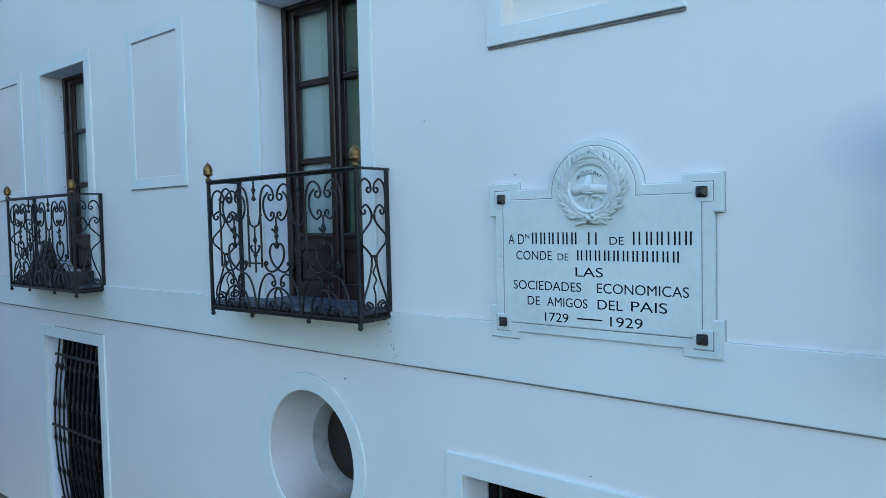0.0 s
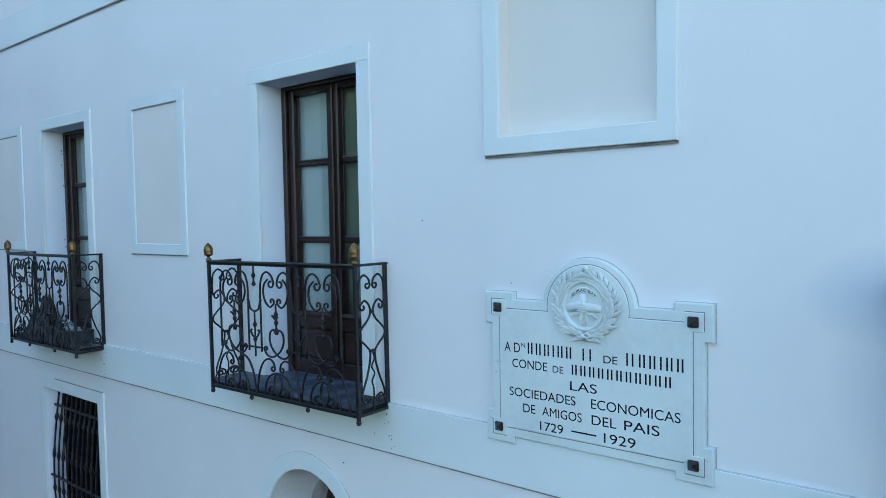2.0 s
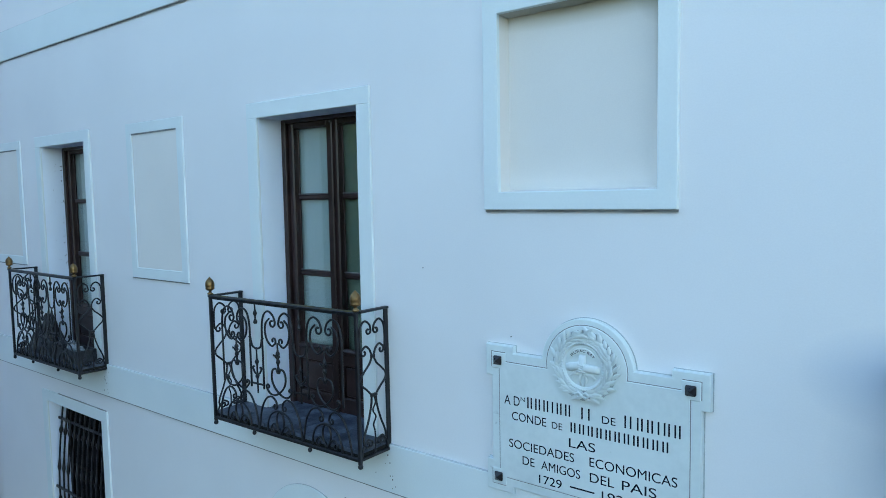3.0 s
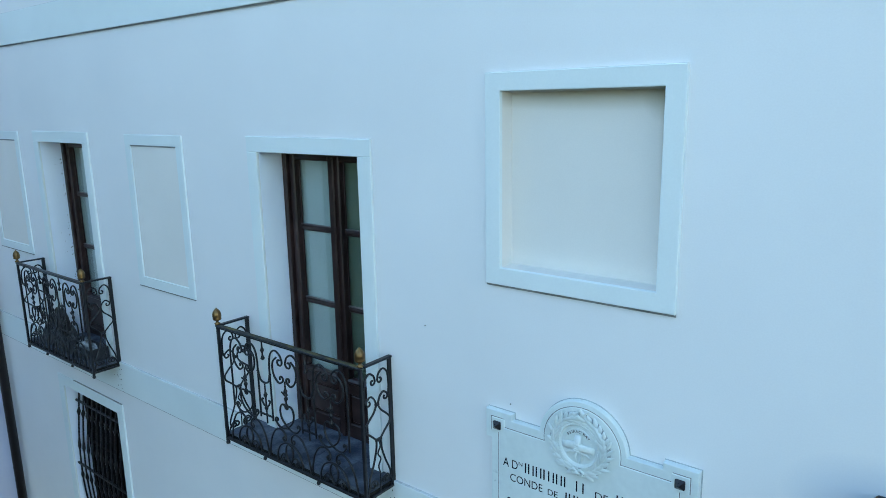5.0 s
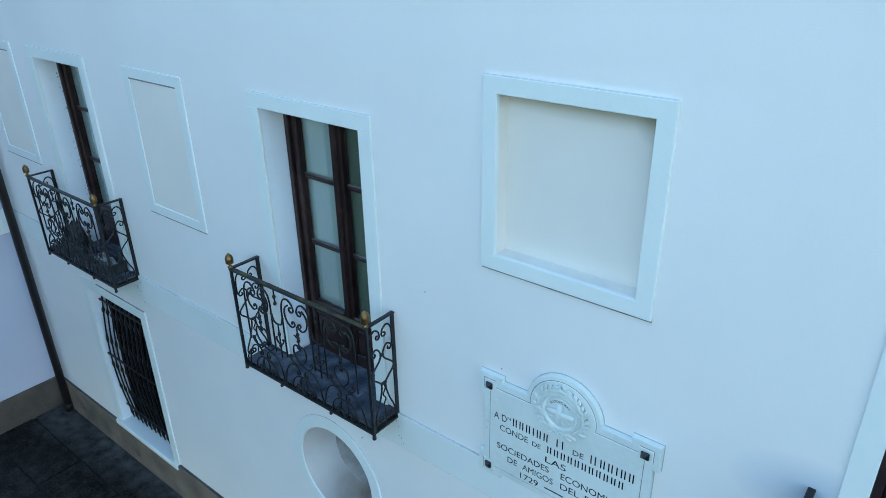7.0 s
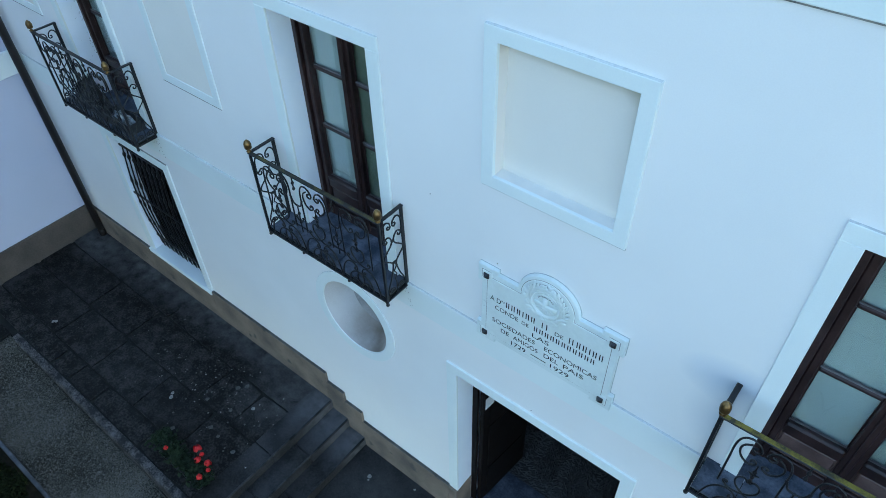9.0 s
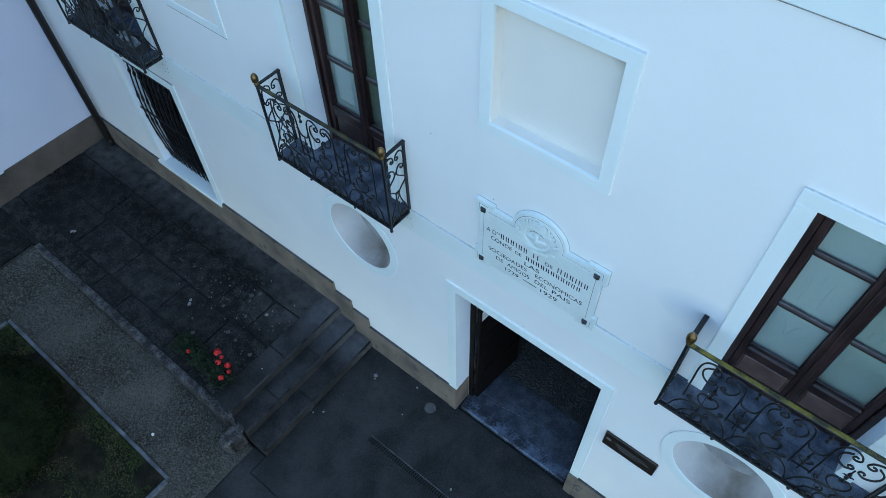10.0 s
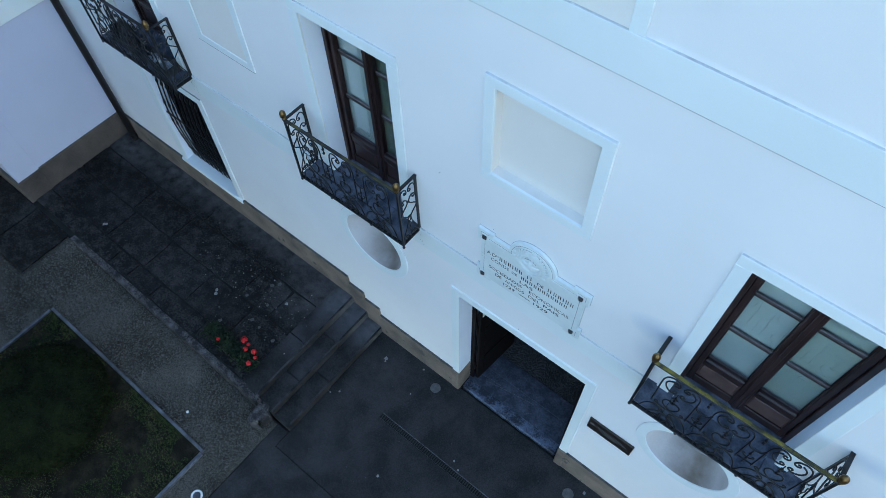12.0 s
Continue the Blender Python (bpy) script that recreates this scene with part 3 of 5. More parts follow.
structure("baseboard_wing", Mesh().box(LW, LW + PL, -1.80, -PL, 0.3, 1.0, 0.006), M_PLINTH_SHADED, "grey plinth of the wing, its shade painted in", "plinth")
structure("baseboard_wing_corner", Mesh().box(LW - 20, LW + PL + 0.012, -2.262, -1.80, 0.3, 0.975, 0.006), M_PLINTH_SHADED, "grey plinth at the wing corner, its shade painted in", "plinth")

# oval windows
for k, x in enumerate(OVALS):
    th = thing(f"window_{k + 2}", (x, 0, OVAL_Z), "oval window in a deep plastered funnel", "window", group="oval windows", kind="structure")
    rings = [(OVAL_A, OVAL_B, 0.0), (OVAL_A - 0.022, OVAL_B - 0.026, 0.04), (0.362, 0.39, 0.318), (0.349, 0.376, 0.326)]
    m = Mesh()
    vs = [(a * math.cos(2 * math.pi * i / OV_N), y, b * math.sin(2 * math.pi * i / OV_N)) for a, b, y in rings for i in range(OV_N)]
    m.add(vs, [(r * OV_N + i, r * OV_N + (i + 1) % OV_N, (r + 1) * OV_N + (i + 1) % OV_N, (r + 1) * OV_N + i) for r in range(len(rings) - 1) for i in range(OV_N)])
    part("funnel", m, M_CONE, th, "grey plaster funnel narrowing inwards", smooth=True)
    rings = [(0.349, 0.376, 0.324), (0.335, 0.362, 0.33), (0.297, 0.322, 0.45)]
    m = Mesh()
    vs = [(a * math.cos(2 * math.pi * i / OV_N), y, b * math.sin(2 * math.pi * i / OV_N)) for a, b, y in rings for i in range(OV_N)]
    m.add(vs, [(r * OV_N + i, r * OV_N + (i + 1) % OV_N, (r + 1) * OV_N + (i + 1) % OV_N, (r + 1) * OV_N + i) for r in range(len(rings) - 1) for i in range(OV_N)])
    part("collar", m, M_COLLAR, th, "bare dark concrete collar", smooth=True)
    m = Mesh()
    arc = [radians(a) for a in range(20, 166, 5)]
    vs = [((0.604 + dr) * math.cos(a), y, (0.649 + dr) * math.sin(a)) for dr, y in ((0.0, -0.008), (0.004, -0.008), (0.004, 0.0)) for a in arc]
    q = len(arc)
    m.add(vs, [(r * q + i, r * q + i + 1, (r + 1) * q + i + 1, (r + 1) * q + i) for r in range(2) for i in range(q - 1)])
    part("grime", m, M_LEDGE, th, "dark grime along the top of the frame")
    rings = [(0.605, 0.65, 0.003), (0.605, 0.65, -0.011), (0.601, 0.646, -0.015), (OVAL_A + 0.006, OVAL_B + 0.006, -0.015), (OVAL_A, OVAL_B, -0.010), (OVAL_A, OVAL_B, 0.004)]
    m = Mesh()
    vs = [(a * math.cos(2 * math.pi * i / OV_N), y, b * math.sin(2 * math.pi * i / OV_N)) for a, b, y in rings for i in range(OV_N)]
    m.add(vs, [(r * OV_N + i, (r + 1) * OV_N + i, (r + 1) * OV_N + (i + 1) % OV_N, r * OV_N + (i + 1) % OV_N) for r in range(len(rings) - 1) for i in range(OV_N)])
    part("surround", m, M_TRIM, th, "flat white oval frame")
    m = Mesh()
    m.add([(0.31 * math.cos(2 * math.pi * i / OV_N), 0.448, 0.334 * math.sin(2 * math.pi * i / OV_N)) for i in range(OV_N)], [tuple(range(OV_N))])
    part("pane", m, M_SIGN, th, "dark unlit pane")


# ---- french doors ----
def french_door(k, x0, x1, open_label, panel_wood, right_blind):
    cx, y = (x0 + x1) / 2, 0.25
    th = thing(f"door_{k}", (cx, 0, FLOOR2), open_label, "french door", group="french doors", kind="structure")
    w, h = (x1 - x0) / 2, DOOR_TOP - FLOOR2
    q = 0.127
    for nm, b in (("surround_side", (-w - q, -w, 0.0, h)), ("surround_side", (w, w + q, 0.0, h)), ("surround_head", (-w - q, w + q, h, h + 0.122))):
        part(nm, Mesh().box(b[0], b[1], -0.022, 0.0, b[2], b[3], 0.004), M_TRIM, th, "flat white painted door surround")
    j = 0.05
    for b in ((-w, -w + j), (w - j, w)):
        part("jamb", Mesh().box(b[0], b[1], y - 0.03, y + 0.11, 0, h, 0.006), M_WOOD, th)
    part("head", Mesh().box(-w + j, w - j, y - 0.03, y + 0.11, h - 0.03, h, 0.006), M_WOOD, th)
    lw = w - j
    for s in (-1, 1):
        a, b = (-lw, -0.004) if s < 0 else (0.004, lw)
        so, si = 0.060, 0.048 if s < 0 else 0.068
        l0, l1 = (a + so, b - si) if s < 0 else (a + si, b - so)
        leaf = part("leaf", Mesh().box(a, l0, y, y + 0.08, 0.02, h - 0.03, 0.010).box(l1, b, y, y + 0.08, 0.02, h - 0.03, 0.010)
                    .box(l0, l1, y + 0.004, y + 0.078, 0.02, 0.15, 0.006).box(l0, l1, y + 0.004, y + 0.078, 0.41, 0.515, 0.006)
                    .box(l0, l1, y + 0.004, y + 0.078, h - 0.075, h - 0.03, 0.006), M_WOOD, th, "dark varnished door leaf")
        part("bottom_rail", Mesh().box(l0 - 0.004, l1 + 0.004, y - 0.012, y + 0.05, 0.50, 0.545, 0.016), M_WOOD, leaf)
        for z in (1.120, 1.742):
            part("glazing_bar", Mesh().box(l0, l1, y + 0.036, y + 0.078, z - 0.022, z + 0.022, 0.012), M_WOOD, leaf)
        for z0, z1 in ((0.515, 1.11), (1.13, 1.732), (1.752, h - 0.065)):
            g = part("pane", Mesh().box(l0 - 0.004, l1 + 0.004, y + 0.064, y + 0.069, z0, z1), M_GLASS, leaf)
            g.visible_shadow = False
            # Pale bead carries the sky highlight along the bar's top as colour.
            part("glazing_bead", Mesh().box(l0, l1, y + 0.040, y + 0.0635, z0 + 0.013, z0 + 0.021, 0.003), M_BEAD_GLINT, leaf, "pale bead painting in the sky's glint on the bar")
            for u in (l0, l1 - 0.009):
                part("glazing_bead", Mesh().box(u, u + 0.009, y + 0.050, y + 0.0635, z0 + 0.022, z1 - 0.02, 0.003), M_WOOD, leaf)
        part("lower_panel", Mesh().box(l0 - 0.004, l1 + 0.004, y + 0.030, y + 0.05, 0.14, 0.42), panel_wood, leaf)
        part("raised_panel", Mesh().box(l0 + 0.015, l1 - 0.015, y + 0.014, y + 0.032, 0.165, 0.395, 0.010), panel_wood, leaf)
    part("astragal", Mesh().box(-0.012, 0.032, y - 0.018, y - 0.001, 0.02, h - 0.05, 0.008), M_WOOD, th)
    part("threshold", Mesh().box(-w, w, 0.004, y + 0.05, -0.05, 0.03, 0.006), M_SLATE, th, "dark slate threshold")
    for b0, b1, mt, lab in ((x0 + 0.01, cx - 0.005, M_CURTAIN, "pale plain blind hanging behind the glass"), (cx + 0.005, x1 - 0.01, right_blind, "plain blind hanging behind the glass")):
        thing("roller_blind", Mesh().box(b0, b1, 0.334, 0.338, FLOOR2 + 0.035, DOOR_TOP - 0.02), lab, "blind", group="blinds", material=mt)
    return th


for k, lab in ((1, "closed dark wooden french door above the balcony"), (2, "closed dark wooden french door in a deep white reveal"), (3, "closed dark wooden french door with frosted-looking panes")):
    french_door(k, *DOORS[k], lab, M_PALEWOOD if k == 3 else M_WOOD, {1: M_DIMBLIND, 2: M_CURTAIN, 3: M_GREYBLIND}[k])


# ---- wrought-iron balconies ----
def mirrored(line, s):
    return [Vector((p.x * s, p.y)) for p in line]


def flat_bar(line, r=0.0078):
    return Mesh().tube([(p.x, 0, p.y) for p in line], r, 6)


BW, BD, BH = 1.65, 0.30, 0.985     # width, depth, height of the railing
BALZ = 3.95
ARCH = curl(smoothline([(-.176, .33), (-.176, .6), (-.176, .8), (-.15, .895), (-.095, .928), (-.042, .90), (-.02, .855)]), 0.034, 330, -1)
KID = curl(smoothline([(-.085, .875), (-.128, .835), (-.14, .775), (-.118, .71), (-.068, .672), (-.028, .69)]), 0.026, 300, 1)
HEART = curl(smoothline([(-.008, .475), (-.03, .505), (-.066, .49), (-.08, .44), (-.065, .385), (-.02, .338), (.045, .305), (.105, .31), (.142, .345)]), 0.02, 300, 1)
LOWER = curl(smoothline([(-.25, .0), (-.232, .1), (-.205, .19), (-.155, .262), (-.092, .287), (-.045, .262), (-.03, .225)]), 0.024, 300, -1)
BOW = smoothline([(-.15, .0), (-.146, .07), (-.112, .14), (-.055, .178), (0, .188), (.055, .178), (.112, .14), (.146, .07), (.15, 0)])
LENS = smoothline([(0, .01), (-.03, .06), (-.042, .115), (-.028, .165), (0, .185)])
FOOT = curl(smoothline([(-.004, .02), (-.035, .065), (-.075, .085), (-.105, .06)]), 0.024, 300, 1)
GAPU = smoothline([(-.085, .715), (-.07, .712), (-.062, .68), (-.045, .645), (0, .628)])
GAPC = curl(smoothline([(0, .43), (-.03, .445), (-.05, .475)]), 0.012, 200, -1)
S_TOP = curl(smoothline([(-.118, .72), (-.122, .80), (-.112, .885), (-.07, .925), (-.025, .90), (-.012, .86)]), 0.024, 320, -1)
S_MID = curl(smoothline([(-.008, .682), (-.03, .73), (-.065, .755), (-.10, .735)]), 0.026, 300, 1)
S_HOUR = smoothline([(-.008, .675), (-.035, .63), (-.085, .585), (-.12, .545), (-.115, .505), (-.065, .46), (-.02, .415)])
S_LYRE = curl(smoothline([(-.02, .415), (-.028, .34), (-.06, .24), (-.10, .15), (-.108, .10), (-.085, .07)]), 0.022, 300, 1)
S_FOOT = curl(smoothline([(-.125, 0), (-.115, .06), (-.075, .115), (-.035, .105)]), 0.022, 300, -1)
S_WAVE = smoothline([(0, .41), (.014, .36), (-.012, .31), (.014, .26), (-.010, .21), (.004, .15), (0, .0)])


def spindle_mesh(z0, z1, knots):
    """A slender upright with small turned knops at the given heights."""
    n = max(int((z1 - z0) / 0.012), 3)
    pts = [(0, 0, z0 + (z1 - z0) * i / n) for i in range(n + 1)]
    rs = [0.0065 + sum(0.011 * math.exp(-((p[2] - kz) / 0.014) ** 2) for kz in knots) for p in pts]
    return Mesh().tube(pts, rs, 6)


M2 = {}
for key, line in (("arch", ARCH), ("kid", KID), ("heart", HEART), ("lower", LOWER), ("lens", LENS), ("foot", FOOT), ("gapu", GAPU), ("gapc", GAPC),
                  ("stop", S_TOP), ("smid", S_MID), ("shour", S_HOUR), ("slyre", S_LYRE), ("sfoot", S_FOOT)):
    for s in (1, -1):
        M2[key, s] = flat_bar(mirrored(line, s)).done("scroll", M_IRON, True)
M2["bow"] = flat_bar(BOW).done("scroll", M_IRON, True)
M2["wave"] = flat_bar(S_WAVE, 0.006).done("scroll", M_IRON, True)
M2["drop"] = spindle_mesh(.82, BH - 0.01, (.835, .90)).done("spindle", M_IRON, True)
M2["mid"] = spindle_mesh(.47, .70, (.50, .56, .62)).done("spindle", M_IRON, True)
M2["gap"] = spindle_mesh(.29, .64, (.42, .53)).done("spindle", M_IRON, True)
leafm = Mesh()
for s in (-1, 1):
    leafm.tube([(0, 0, .575), (s * .018, -.006, .60), (s * .032, -.012, .612), (s * .04, -.01, .60)], [.010, .012, .009, .003], 5, flat=0.4)
M2["leaf"] = leafm.done("leaf", M_IRON, True)
M2["cross"] = Mesh().box(-.085, .085, -.005, .005, .355, .367).done("cross_bar", M_IRON)
M2["collar", 1] = Mesh().box(-.018, .018, -.01, .01, .668, .69, .003).done("collar", M_IRON)
M2["collar", 2] = Mesh().box(-.03, .03, -.01, .01, .405, .425, .003).done("collar", M_IRON)
ACORN = [(0.012, 0), (0.022, .006), (0.026, .012), (0.013, .022), (0.011, .032), (0.024, .04), (0.034, .046), (0.036, .056), (0.034, .06), (0.037, .075), (0.036, .095), (0.028, .117), (0.014, .133), (0.004, .142), (0.001, .148)]


def balcony(cx, label):
    th = thing("balcony", (cx, 0, BALZ), label, "balcony", group="iron balconies")
    w = BW / 2
    # floor
    slab = part("slab", Mesh().box(-w + 0.012, w - 0.012, -BD + 0.014, 0.0, -0.02, 0.035, 0.006), M_JOINT, th, "dark stone balcony floor")
    cuts = [-w + 0.012, -0.52, -0.21, 0.12, 0.45, w - 0.012]
    for i in range(5):
        part("tile", Mesh().box(cuts[i] + 0.003, cuts[i + 1] - 0.003, -BD + 0.014, -0.002, 0.03, 0.058), M_SLATE, slab)
    # rails and posts
    part("top_rail", Mesh().box(-w - 0.012, w + 0.012, -BD - 0.022, -BD + 0.022, BH, BH + 0.014, 0.005).box(-w, w, -BD - 0.008, -BD + 0.008, BH - 0.016, BH), M_IRON, th, "flat iron handrail")
    part("moss", Mesh().box(-w, w, -BD - 0.018, -BD + 0.018, BH + 0.0125, BH + 0.017, 0.002), M_RAIL, th, "yellow moss along the handrail")
    part("bottom_rail", Mesh().box(-w, w, -BD - 0.012, -BD + 0.012, -0.012, 0.012, 0.003), M_IRON, th)
    for s in (-1, 1):
        part("post", Mesh().box(s * w - 0.012, s * w + 0.012, -BD - 0.012, -BD + 0.012, -0.03, BH, 0.003), M_IRON, th)
        part("wall_post", Mesh().box(s * w - 0.007, s * w + 0.007, -0.036, 0.002, -0.01, BH, 0.003), M_IRON, th)
        part("side_rail", Mesh().box(s * w - 0.02, s * w + 0.02, -BD + 0.023, 0.0, BH, BH + 0.016, 0.005), M_IRON, th)
        part("side_bottom_rail", Mesh().box(s * w - 0.010, s * w + 0.010, -BD + 0.0125, 0.0, -0.010, 0.010, 0.003), M_IRON, th)
        part("foot_ball", Mesh().lathe([(0.004, -0.062), (0.015, -0.055), (0.019, -0.043), (0.015, -0.032), (0.008, -0.026)], 10, (s * w, -BD, 0)), M_IRON, th, smooth=True)
        part("finial", Mesh().lathe([(r, h + BH + 0.014) for r, h in ACORN], 14, (s * w, -BD, 0)), M_BRASS, th, "tarnished brass acorn finial", smooth=True)
    for s in (-0.32, 0.32):
        part("foot_ball", Mesh().lathe([(0.004, -0.05), (0.014, -0.042), (0.016, -0.03), (0.008, -0.012)], 8, (s, -BD, 0)), M_IRON, th, smooth=True)
    # front panel: three scroll motifs, two narrow gaps
    for u in (-0.503, 0.0, 0.503):
        at = pose(u, -BD, 0.0)
        for key in ("arch", "kid", "heart", "lower", "lens", "foot"):
            for s in (1, -1):
                part("scroll", M2[key, s], None, th, at=at)
        part("scroll", M2["bow"], None, th, at=at)
        part("spindle", M2["mid"], None, th, at=at)
        part("leaf", M2["leaf"], None, th, at=at)
    for u in (-0.2515, 0.2515):
        at = pose(u, -BD, 0.0)
        for key in ("gapu", "gapc"):
            for s in (1, -1):
                part("scroll", M2[key, s], None, th, at=at)
        part("spindle", M2["drop"], None, th, at=at)
        part("spindle", M2["gap"], None, th, at=at)
        part("cross_bar", M2["cross"], None, th, at=at)
    for s in (-1, 1):
        at = pose(s * w, -BD / 2 - 0.005, 0, 0, 0, 90)
        for key in ("stop", "smid", "shour", "slyre", "sfoot"):
            for q in (1, -1):
                part("scroll", M2[key, q], None, th, at=at)
        part("scroll", M2["wave"], None, th, at=at)
        part("collar", M2["collar", 1], None, th, at=at)
        part("collar", M2["collar", 2], None, th, at=at)
    return th


first = balcony(-1.772, "black wrought-iron balcony with brass acorn finials")
for cx, lab in ((-5.83, "black wrought-iron balcony holding crumpled sheeting"), (2.848, "black wrought-iron balcony with a mossy handrail")):
    b = copy_thing(first, pose(cx, 0, BALZ))
    tagged(b, lab)
    for o in [o for o in b.children if cx > 0 and o.name.startswith("moss")]:     # thicker moss
        o.data = o.data.copy()
        o.data.materials[0] = M_MOSS
    if cx < -4:     # the far handrail is bare iron
        for o in [o for o in b.children if o.name.startswith("moss")]:
            bpy.data.objects.remove(o)
first.matrix_basis = pose(-1.772, 0, BALZ + 0.004, 0, -0.4, 0)


# ---- the marble plaque ----
PX, PZ = 0.585, 4.335
plaque = thing("plaque", (PX, 0, PZ), "white marble commemorative plaque with carved wreath and black lettering", "plaque")


def rel(pts):
    return [(x - PX, z - PZ) for x, z in pts]


def plaque_outline(x0, x1, z0, z1, ear, notch, cx, cz, r, n=24):
    """A rectangle with square ears at its corners and a round head in the top edge; anticlockwise from the bottom left."""
    p = [(x0, z0), (x0 + ear, z0), (x0 + ear, z0 + notch), (x1 - ear, z0 + notch), (x1 - ear, z0), (x1, z0), (x1, z0 + ear), (x1 - notch, z0 + ear)]
    p += [(x1 - notch, z1 - ear), (x1, z1 - ear), (x1, z1), (x1 - ear, z1), (x1 - ear, z1 - notch)]
    zt = z1 - notch
    a0 = math.asin(max(min((zt - cz) / r, 1), -1))
    p += [(cx + r * math.cos(a0 + (math.pi - 2 * a0) * i / n), cz + r * math.sin(a0 + (math.pi - 2 * a0) * i / n)) for i in range(n + 1)]
    p += [(x0 + ear, zt), (x0 + ear, z1), (x0, z1), (x0, z1 - ear), (x0 + notch, z1 - ear), (x0 + notch, z0 + ear), (x0, z0 + ear)]
    return p


# Grey rim paints in the shadow line round the slab's edge.
part("grime", Mesh().prism(rel(plaque_outline(-0.095, 1.27, 3.868, 4.804, 0.203, 0.042, 0.585, 4.735, 0.287)), -0.006, 0.003), M_MARBLE_SHADE, plaque, "grey edge shadow painted round the slab")
part("border", Mesh().prism(rel(plaque_outline(-0.09, 1.265, 3.875, 4.80, 0.195, 0.042, 0.585, 4.735, 0.282)), -0.042, 0.004, 0.005), M_MARBLE, plaque)
part("groove", Mesh().prism(rel(plaque_outline(-0.0495, 1.2245, 3.9155, 4.7595, 0.10, 0.055, 0.585, 4.735, 0.2495)), -0.0428, -0.03), M_GRIME_SHADE, plaque, "grey groove line")
field = plaque_outline(-0.045, 1.22, 3.92, 4.755, 0.10, 0.055, 0.585, 4.735, 0.245)
part("field", Mesh().prism(rel(field), -0.0475, -0.03, 0.004), M_MARBLE, plaque)
for bx in (0.002, 1.17):
    for bz in (3.972, 4.707):
        x, z = bx - PX, bz - PZ
        part("bolt", Mesh().box(x - 0.028, x + 0.028, -0.062, -0.045, z - 0.028, z + 0.028, 0.006)
             .add([(x - 0.025, -0.061, z - 0.025), (x + 0.025, -0.061, z - 0.025), (x + 0.025, -0.061, z + 0.025), (x - 0.025, -0.061, z + 0.025), (x, -0.083, z)],
                  [(0, 1, 4), (1, 2, 4), (2, 3, 4), (3, 0, 4)]), M_BOLT, plaque, "black pyramid-headed iron bolt")


def lettering(text, x0, x1, base, cap, y=-0.0485, name="inscription", mt=None, owner=None):
    """A line of the built-in font, fitted between x0 and x1 on its base line."""
    cu = bpy.data.curves.new("letters", "FONT")
    cu.body, cu.size, cu.extrude, cu.offset = text, 0.1, 0.004, 0.0
    tmp = new("letters", cu)
    bpy.context.view_layer.update()
    me = bpy.data.meshes.new_from_object(tmp.evaluated_get(bpy.context.evaluated_depsgraph_get()))
    bpy.data.objects.remove(tmp)
    co = np.array([v.co for v in me.vertices])
    lo, hi = co.min(0), co.max(0)
    top = 0.0729
    out = np.empty_like(co)
    out[:, 0] = x0 - PX + (co[:, 0] - lo[0]) / (hi[0] - lo[0]) * (x1 - x0)
    out[:, 1] = y + 0.002 - (co[:, 2] - lo[2]) * 0.2
    out[:, 2] = base - PZ + co[:, 1] * cap / top
    for v, c in zip(me.vertices, out):
        v.co = c
    me.materials.clear()
    me.materials.append(mt or M_INK)
    return part(name, me, None, owner or plaque, "black incised lettering")


def bars(widths, x0, x1, base, cap):
    """Upright strokes in place of a word that stays unlettered."""
    total, x = sum(widths), x0 - PX
    for w in widths:
        s = w / total * (x1 - x0)
        for u in (0.16, 0.58) if w > 0.7 else (0.3,):
            part("letter_bar", Mesh().box(x + s * u, x + s * u + 0.0085, -0.0495, -0.047, base - PZ, base - PZ + cap), M_INK, plaque, "black upright stroke")
        x += s


lettering("A D", 0.046, 0.155, 4.441, 0.062)
lettering("N", 0.162, 0.19, 4.475, 0.028)
bars((1, 1, 1, 0.6, 1, 1), 0.20, 0.505, 4.441, 0.068)
bars((1.3,), 0.545, 0.645, 4.441, 0.068)
lettering("DE", 0.685, 0.765, 4.441, 0.045)
bars((1.3, 1, 1, 0.6, 1, 1), 0.805, 1.135, 4.441, 0.070)
lettering("CONDE", 0.10, 0.335, 4.350, 0.055)
lettering("DE", 0.372, 0.440, 4.350, 0.042)
bars((1,) * 11, 0.485, 1.07, 4.352, 0.058)
lettering("LAS", 0.482, 0.645, 4.262, 0.055)
lettering("SOCIEDADES", 0.078, 0.515, 4.176, 0.055)
lettering("ECONOMICAS", 0.610, 1.105, 4.176, 0.057)
lettering("DE", 0.172, 0.255, 4.086, 0.055)
lettering("AMIGOS", 0.300, 0.552, 4.086, 0.055)
lettering("DEL", 0.612, 0.757, 4.086, 0.057)
lettering("PAIS", 0.802, 0.995, 4.088, 0.057)
lettering("1729", 0.285, 0.435, 3.997, 0.055)
part("letter_bar", Mesh().box(0.488 - PX, 0.640 - PX, -0.0495, -0.047, 4.022 - PZ, 4.030 - PZ), M_INK, plaque, "black incised dash")
lettering("1929", 0.684, 0.865, 3.997, 0.057)

# medallion: beaded ring, wreath of leaves, ribbon, relief
CX, CZ, RY = 0.578 - PX, 4.752 - PZ, -0.0475
m = Mesh()
prof = [(0.0, -0.012), (0.125, -0.012), (0.13, -0.02), (0.137, -0.026), (0.143, -0.026), (0.15, -0.018), (0.152, 0.004)]
n = 40
vs = [(CX + r * math.cos(2 * math.pi * i / n), RY + y, CZ + r * 1.06 * math.sin(2 * math.pi * i / n)) for r, y in prof[1:] for i in range(n)]
m.add(vs, [tuple(range(n))] + [(k * n + i, (k + 1) * n + i, (k + 1) * n + (i + 1) % n, k * n + (i + 1) % n) for k in range(len(prof) - 2) for i in range(n)])
